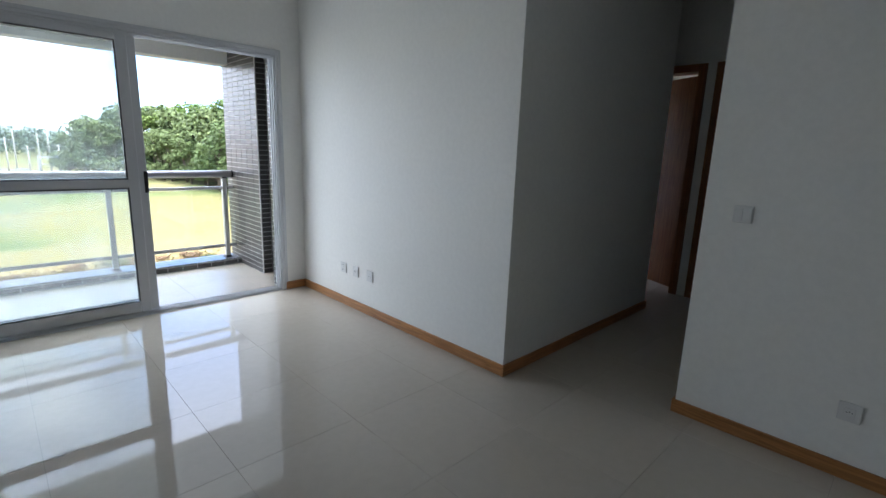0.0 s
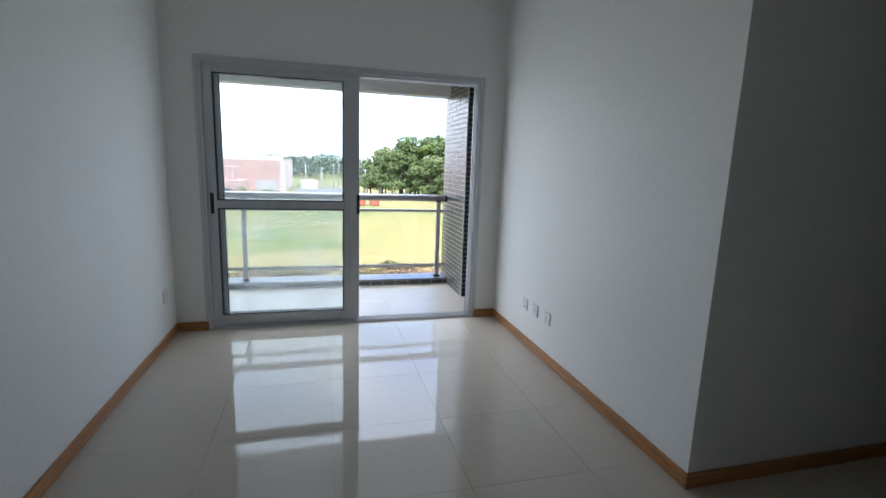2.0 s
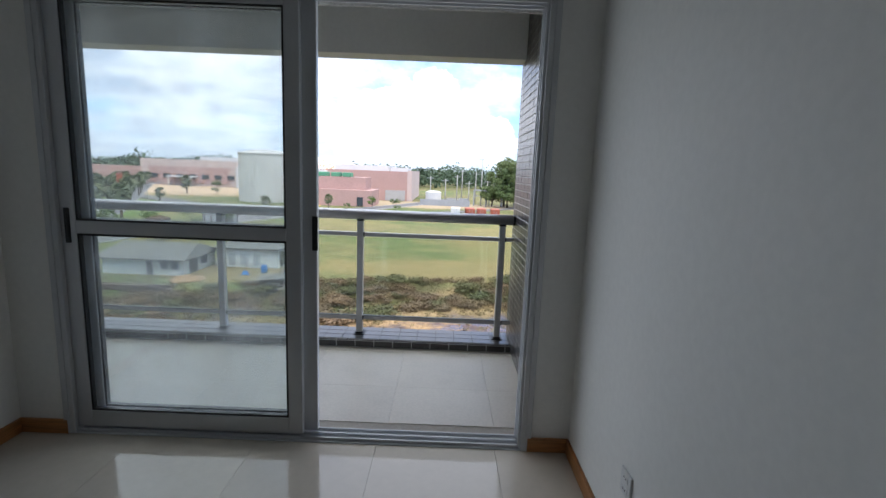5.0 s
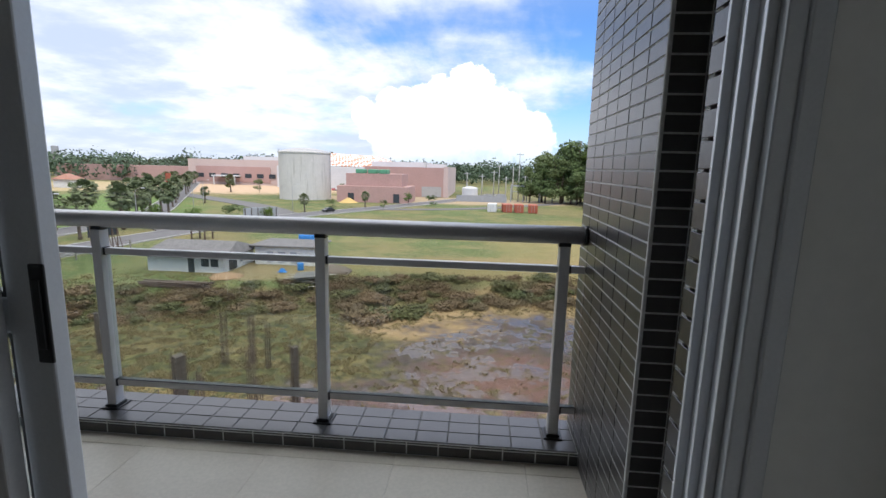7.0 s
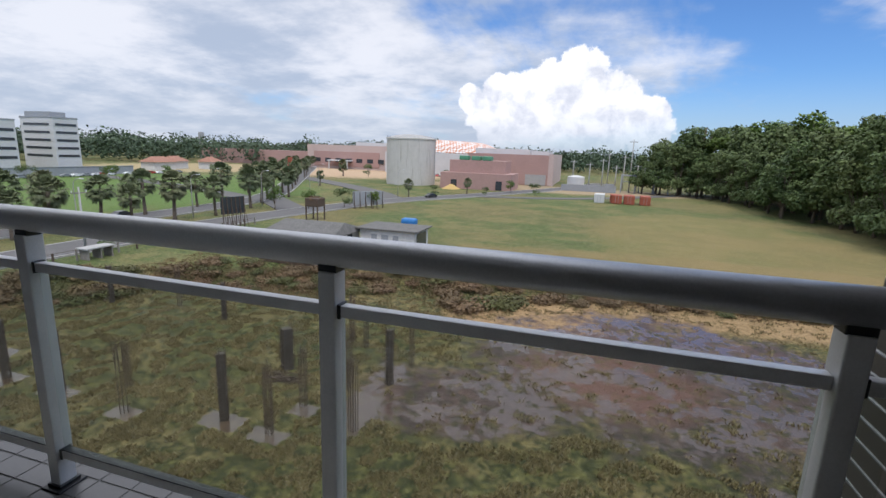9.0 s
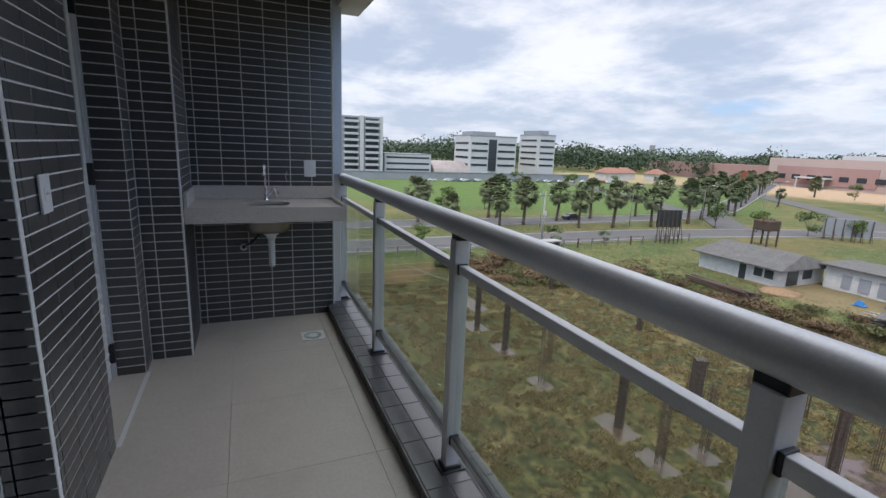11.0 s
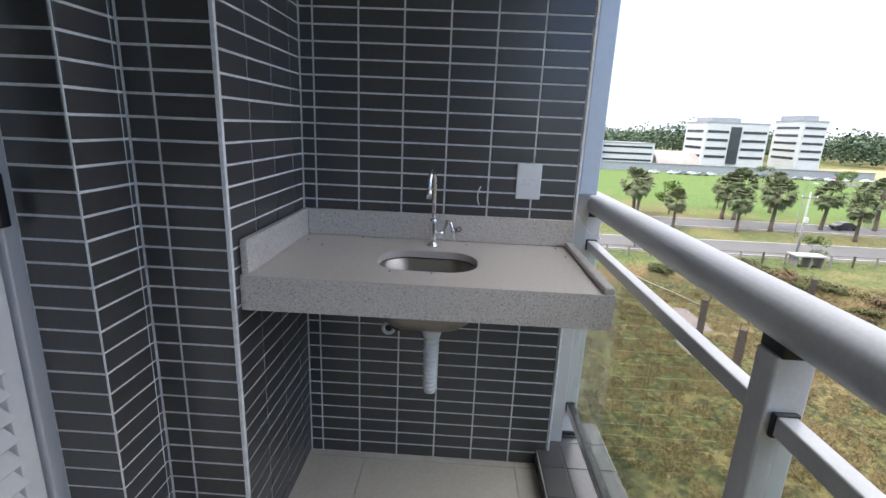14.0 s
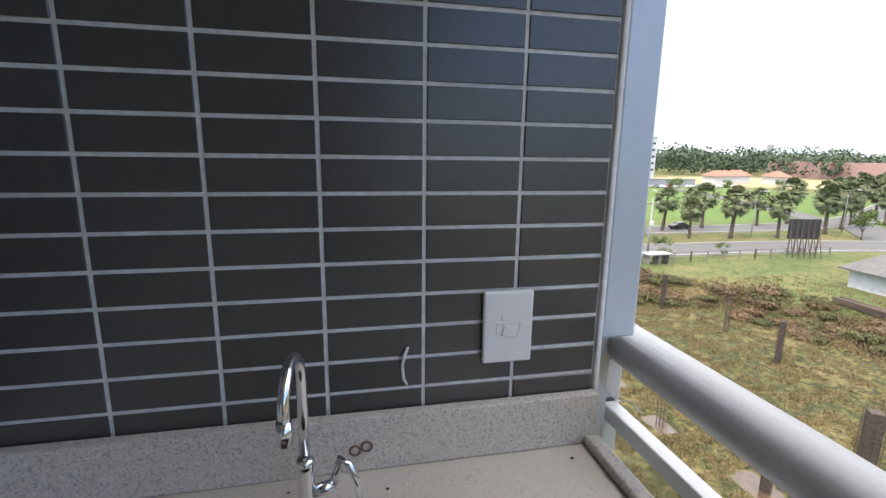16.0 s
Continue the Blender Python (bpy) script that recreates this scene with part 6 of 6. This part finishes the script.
def hoarding(name, a, b, z0, z1, face, label):
    p = base(name, (0, 0, 0), label, "billboard")
    a, b = Vector((*a, 0)), Vector((*b, 0))
    d = (b - a).normalized()
    n = Vector((d.y, -d.x, 0))
    bm = bmesh.new()
    q = [bm.verts.new(c + n * o + Vector((0, 0, z))) for o in (0, 0.25) for c, z in ((a, z0), (b, z0), (b, z1), (a, z1))]
    for f in ((0, 1, 2, 3), (4, 5, 6, 7), (0, 1, 5, 4), (1, 2, 6, 5), (2, 3, 7, 6), (3, 0, 4, 7)):
        bm.faces.new([q[i] for i in f])
    part("panel", bm, face, p)
    for k in range(6):
        c = a + (b - a) * (0.04 + 0.92 * k / 5)
        bm = bmesh.new()
        rod(bm, c + n * 0.4 + Vector((0, 0, G - 0.3)), c + n * 0.4 + Vector((0, 0, z1 - 0.1)), 0.09, sides=6)
        part("leg", bm, M_REBAR, p)
        bm = bmesh.new()
        rod(bm, c + n * 1.8 + Vector((0, 0, G - 0.3)), c + n * 0.4 + Vector((0, 0, z0 + 1.5)), 0.06, sides=6)
        part("brace", bm, M_REBAR, p)
    return p


hoarding("billboard", (-62.2, 70.7), (-61.0, 75.4), G + 2.9, G + 6.1, M_PANE, "black billboard panel on rusty legs")
hoarding("billboard", (-57.4, 112.6), (-51.2, 118.4), G + 1.0, G + 4.6, M_GREYB, "grey billboard back on posts")
rust = base("rusty_platform", (-54.8, 90.5, G), "rusty steel platform with a plant-covered box", "platform")
part("box", boxes(((-1.6, -1.6, 3.0), (1.6, 1.6, 4.9)), bevel=0.2), M_REBAR, rust)
for x in (-1.4, 1.4):
    for y in (-1.4, 1.4):
        part("leg", boxes(((x - 0.12, y - 0.12, -0.3), (x + 0.12, y + 0.12, 3.0))), M_REBAR, rust)
bm = bmesh.new()
leaves(bm, (0, 0, 4.6), (1.9, 1.9, 0.8), 220, 0.25, random.Random(3))
part("creeper", bm, M_DRY, rust, "dry brown creeper")

for x, mat, lab in ((6.2, M_WHITEB, "white"), (11.6, M_RUST, "rust red"), (16.0, M_RUST, "rust red"), (21.2, M_RUST, "rust red")):
    c = base("container", (x, 176.5, G), lab + " steel shipping container on the dry grass", "container", turn=(x * 3) % 9 - 4, group="row of containers")
    part("body", boxes(((-1.6, -3.6, 0.1), (1.6, 3.0, 3.0)), bevel=0.05), mat, c)
    for k in range(11):
        for rx in (-1.66, 1.6):
            part("rib", boxes(((rx, -3.4 + 0.58 * k, 0.3), (rx + 0.06, -3.15 + 0.58 * k, 2.85))), mat, c)
    for bx in (-0.5, 0.42):
        part("door_bar", boxes(((bx, -3.68, 0.25), (bx + 0.08, -3.6, 2.9))), M_GREYB, c)

# substation masts and gantries
for k, (x, y, h) in enumerate(((2, 238, 13), (8, 245, 15), (14, 240, 12), (18, 250, 17), (24, 246, 13), (28, 255, 16), (33, 244, 14), (20, 235, 24), (-6, 250, 14), (11, 258, 18))):
    p = base("steel_mast", (x, y, G), "slim pale mast of the substation", "mast", group="masts of the substation")
    bm = bmesh.new()
    rod(bm, (0, 0, -0.3), (0, 0, h), 0.32, 0.18, 8)
    part("shaft", bm, M_KERBSTONE, p, "", True)
    part("crossarm", boxes(((-1.8, -0.12, h - 1.2), (1.8, 0.12, h - 0.9))), M_GREYB, p)
for x0, y in ((16, 232), (24, 236), (30, 232)):
    p = base("gantry", (x0, y, G), "grey steel gantry of the substation", "gantry", group="gantries of the substation")
    part("frame", boxes(((0, -0.3, 0), (0.5, 0.3, 8.5)), ((6, -0.3, 0), (6.5, 0.3, 8.5)), ((0.5, -0.3, 7.6), (6, 0.3, 8.3)), ((0.5, -0.2, 5.0), (6, 0.2, 5.3))), M_GREYB, p)
wtank = base("white_tank", (-4, 238, G), "small round white storage tank", "tank")
part("drum", lathe(bmesh.new(), [(0, -0.3), (4.0, -0.3), (4.0, 6.0), (2, 6.6), (0.01, 6.8)], sides=28), M_WHITEB, wtank)
thing("yard_wall", boxes(((-10, 226, G - 0.3), (14, 226.3, G + 3.0)), ((9, 225.6, G), (13, 226, G + 4.0))), M_GREYB, "grey wall of the substation yard", "wall")
bm = bmesh.new()
bmesh.ops.create_cone(bm, cap_ends=True, segments=24, radius1=4.5, radius2=0.6, depth=2.2, matrix=Matrix.Translation((-55, 198, G + 0.9)))
thing("sand_heap", bm, M_SAND, "heap of yellow sand by the plant house", "sand")


# ---- cars ----
def car(paint, label):
    c = base("car", (0, 0, -60), label, "car")
    bm = bmesh.new()
    prof = [(-2.1, 0.35), (-2.15, 0.75), (-1.9, 0.95), (-1.35, 1.0), (-0.75, 1.45), (0.75, 1.48), (1.45, 1.02), (2.05, 0.92), (2.15, 0.6), (2.1, 0.35)]
    sides = [[bm.verts.new((x, y * (0.85 if z > 1.2 else 1.0), z)) for x, z in prof] for y in (-0.85, 0.85)]
    for k in range(len(prof)):
        n = (k + 1) % len(prof)
        bm.faces.new((sides[0][k], sides[0][n], sides[1][n], sides[1][k]))
    bm.faces.new(sides[0])
    bm.faces.new(sides[1][::-1])
    part("body", bm, paint, c)
    part("side_window", boxes(((-0.95, -0.80, 1.06), (1.0, 0.80, 1.38))), M_PANE, c)
    for x in (-1.35, 1.35):
        for y in (-0.80, 0.80):
            bm = bmesh.new()
            rod(bm, (x, y - 0.1, 0.32), (x, y + 0.1, 0.32), 0.32, sides=14)
            part("wheel", bm, M_BLACK, c)
    return c


CARS = [car(material("car_paint_" + n, col, 0.3, coat=0.5, grain=0.0), lab) for n, col, lab in (("white", (0.65, 0.65, 0.65), "white saloon car parked by the meadow"), ("red", (0.35, 0.04, 0.03), "red saloon car parked by the meadow"), ("grey", (0.20, 0.21, 0.22), "grey saloon car parked by the meadow"), ("black", (0.02, 0.02, 0.025), "black car on the asphalt carriageway"))]


def park(kind, x, y, turn, z=0.0, group=""):
    m = pose(x, y, G + z, 0, 0, turn)
    if kind.location.z < -50:
        kind.matrix_basis = m
        made = kind
    else:
        made = copy_thing(kind, m)
    if group:
        tagged(made, group=group)


rng = random.Random(9)
for k in range(30):
    if rng.random() < 0.85:
        park(CARS[(0, 1, 0, 2, 0, 2)[k % 6]], -205 + rng.uniform(-1, 1), 82 + 4.0 * k, 90 + rng.uniform(-5, 5), 0.0, "parked cars by the meadow")
for k in range(26):
    park(CARS[k % 3], -118 + 3.1 * (k % 13) + rng.uniform(-0.3, 0.3), 296 - 9 * (k // 13), 90, 0.0, "cars in the shopping car park")
park(CARS[3], -88.5, 72, 92, 0.17)
park(CARS[3], -49, 153, 60, 0.17)

# ---- floor tiles and wall tiles, piece by piece ----
def floor_field(name, x0, x1, y0, y1, z, jx, jy, pitch, mat, gap, label):
    """Square slabs laid on the screed, cut at the walls."""
    field = base(name, (0, 0, z - 0.012), label, "floor", kind="structure")
    made = {}
    xs = [x0] + [x for x in (jx + pitch * k for k in range(-20, 20)) if x0 + 0.02 < x < x1 - 0.02] + [x1]
    ys = [y0] + [y for y in (jy + pitch * k for k in range(-20, 20)) if y0 + 0.02 < y < y1 - 0.02] + [y1]
    for a, b in zip(xs, xs[1:]):
        for c, d in zip(ys, ys[1:]):
            key = (round(b - a, 4), round(d - c, 4))
            if key not in made:
                made[key] = mesh_of("floor_tile", box(bmesh.new(), (gap / 2, gap / 2, 0), (b - a - gap / 2, d - c - gap / 2, 0.012), 0.0), mat)
            t = new("floor_tile", made[key])
            t.parent = field
            t.location = (a, c, random.uniform(-0.0001, 0.0001))
    return field


random.seed(5)
floor_field("floor", 0.0, 3.22, -6.5, 0.0, 0.0, 1.215, -0.545, 0.605, M_FLOOR, 0.0015, "polished beige porcelain floor with fine joints")
floor_field("floor_corridor", 3.22, 7.6, -3.46, 0.0, 0.0, 1.215, -0.545, 0.605, M_FLOOR, 0.0015, "polished beige porcelain floor with fine joints")
floor_field("balcony_floor", -1.782, 2.80, 0.247, 1.385, BF, 1.850, 0.700, 0.600, M_BALC, 0.0017, "matt beige porcelain balcony floor with fine joints")

GAP = 0.0062


def lay_tiles(core, origin, turn, width, first, z0, z1, limit=300):
    """Strip tiles in straight columns on one face of a wall core; first: width of the cut column at the start."""
    m0 = Matrix.Translation((*origin, 0)) @ Matrix.Rotation(radians(turn), 4, "Z")
    flip = width < 0
    width = abs(width)
    cuts = [0.0] + [x for x in (first + PW * k for k in range(40)) if 0.012 < x < width - 0.012] + [width]
    k0 = math.floor((z0 - TZ) / PH)
    zs = [z0] + [z for z in (TZ + PH * k for k in range(k0, k0 + 90)) if z0 + 0.008 < z < z1 - 0.008] + [z1]
    cells = [(a, b, c, d) for c, d in zip(zs, zs[1:]) for a, b in zip(cuts, cuts[1:])]
    cells.sort(key=lambda q: abs((q[2] + q[3]) / 2 - 1.15))
    rest = []
    for n, (a, b, c, d) in enumerate(cells):
        w, h = b - a - GAP, d - c - GAP
        if w < 0.006 or h < 0.006:
            continue
        m = m0 @ Matrix.Translation((a + GAP / 2 - (width if flip else 0), 0, c + GAP / 2))
        if n < limit:
            t = new("tile", tile_mesh(w, h))
            t.parent = core
            t.matrix_basis = m @ pose(0, random.uniform(-0.0005, 0.0002), 0, random.uniform(-0.35, 0.35), 0, random.uniform(-0.2, 0.2))
        else:
            rest.append((m, w, h))
    if rest:
        bm = bmesh.new()
        for m, w, h in rest:
            start = len(bm.verts)
            bm.from_mesh(tile_mesh(w, h))
            bm.verts.ensure_lookup_table()
            for v in bm.verts[start:]:
                v.co = m @ v.co
        data = bpy.data.meshes.new("tiles")
        bm.to_mesh(data)
        bm.free()
        data.materials.append(M_TILE)
        ob = new("tiles", data)
        ob.parent = core
        tagged(ob, kind="stuff")


random.seed(6)
for job in TILE_JOBS:
    lay_tiles(*job)
# tiles on top of the kerb, three rows
top = base("kerb_top", (0, 0, 0.045), "slate grey tiles on top of the kerb", "kerb", kind="structure")
part("grout_bed", boxes(((-1.955, 1.388, -0.003), (2.69, 1.673, 0.0015))), M_DARKJOINT, top, "grey dirty grout")
rows = (1.389, 1.484, 1.579, 1.674)
x = 2.690
while x > -1.93:
    for a, b in zip(rows, rows[1:]):
        t = new("tile", tile_mesh(PW - GAP, b - a - GAP))
        t.parent = top
        t.matrix_basis = pose(x - PW + GAP / 2, a + GAP / 2, 0.0012, -90, 0, 0)
    x -= PW
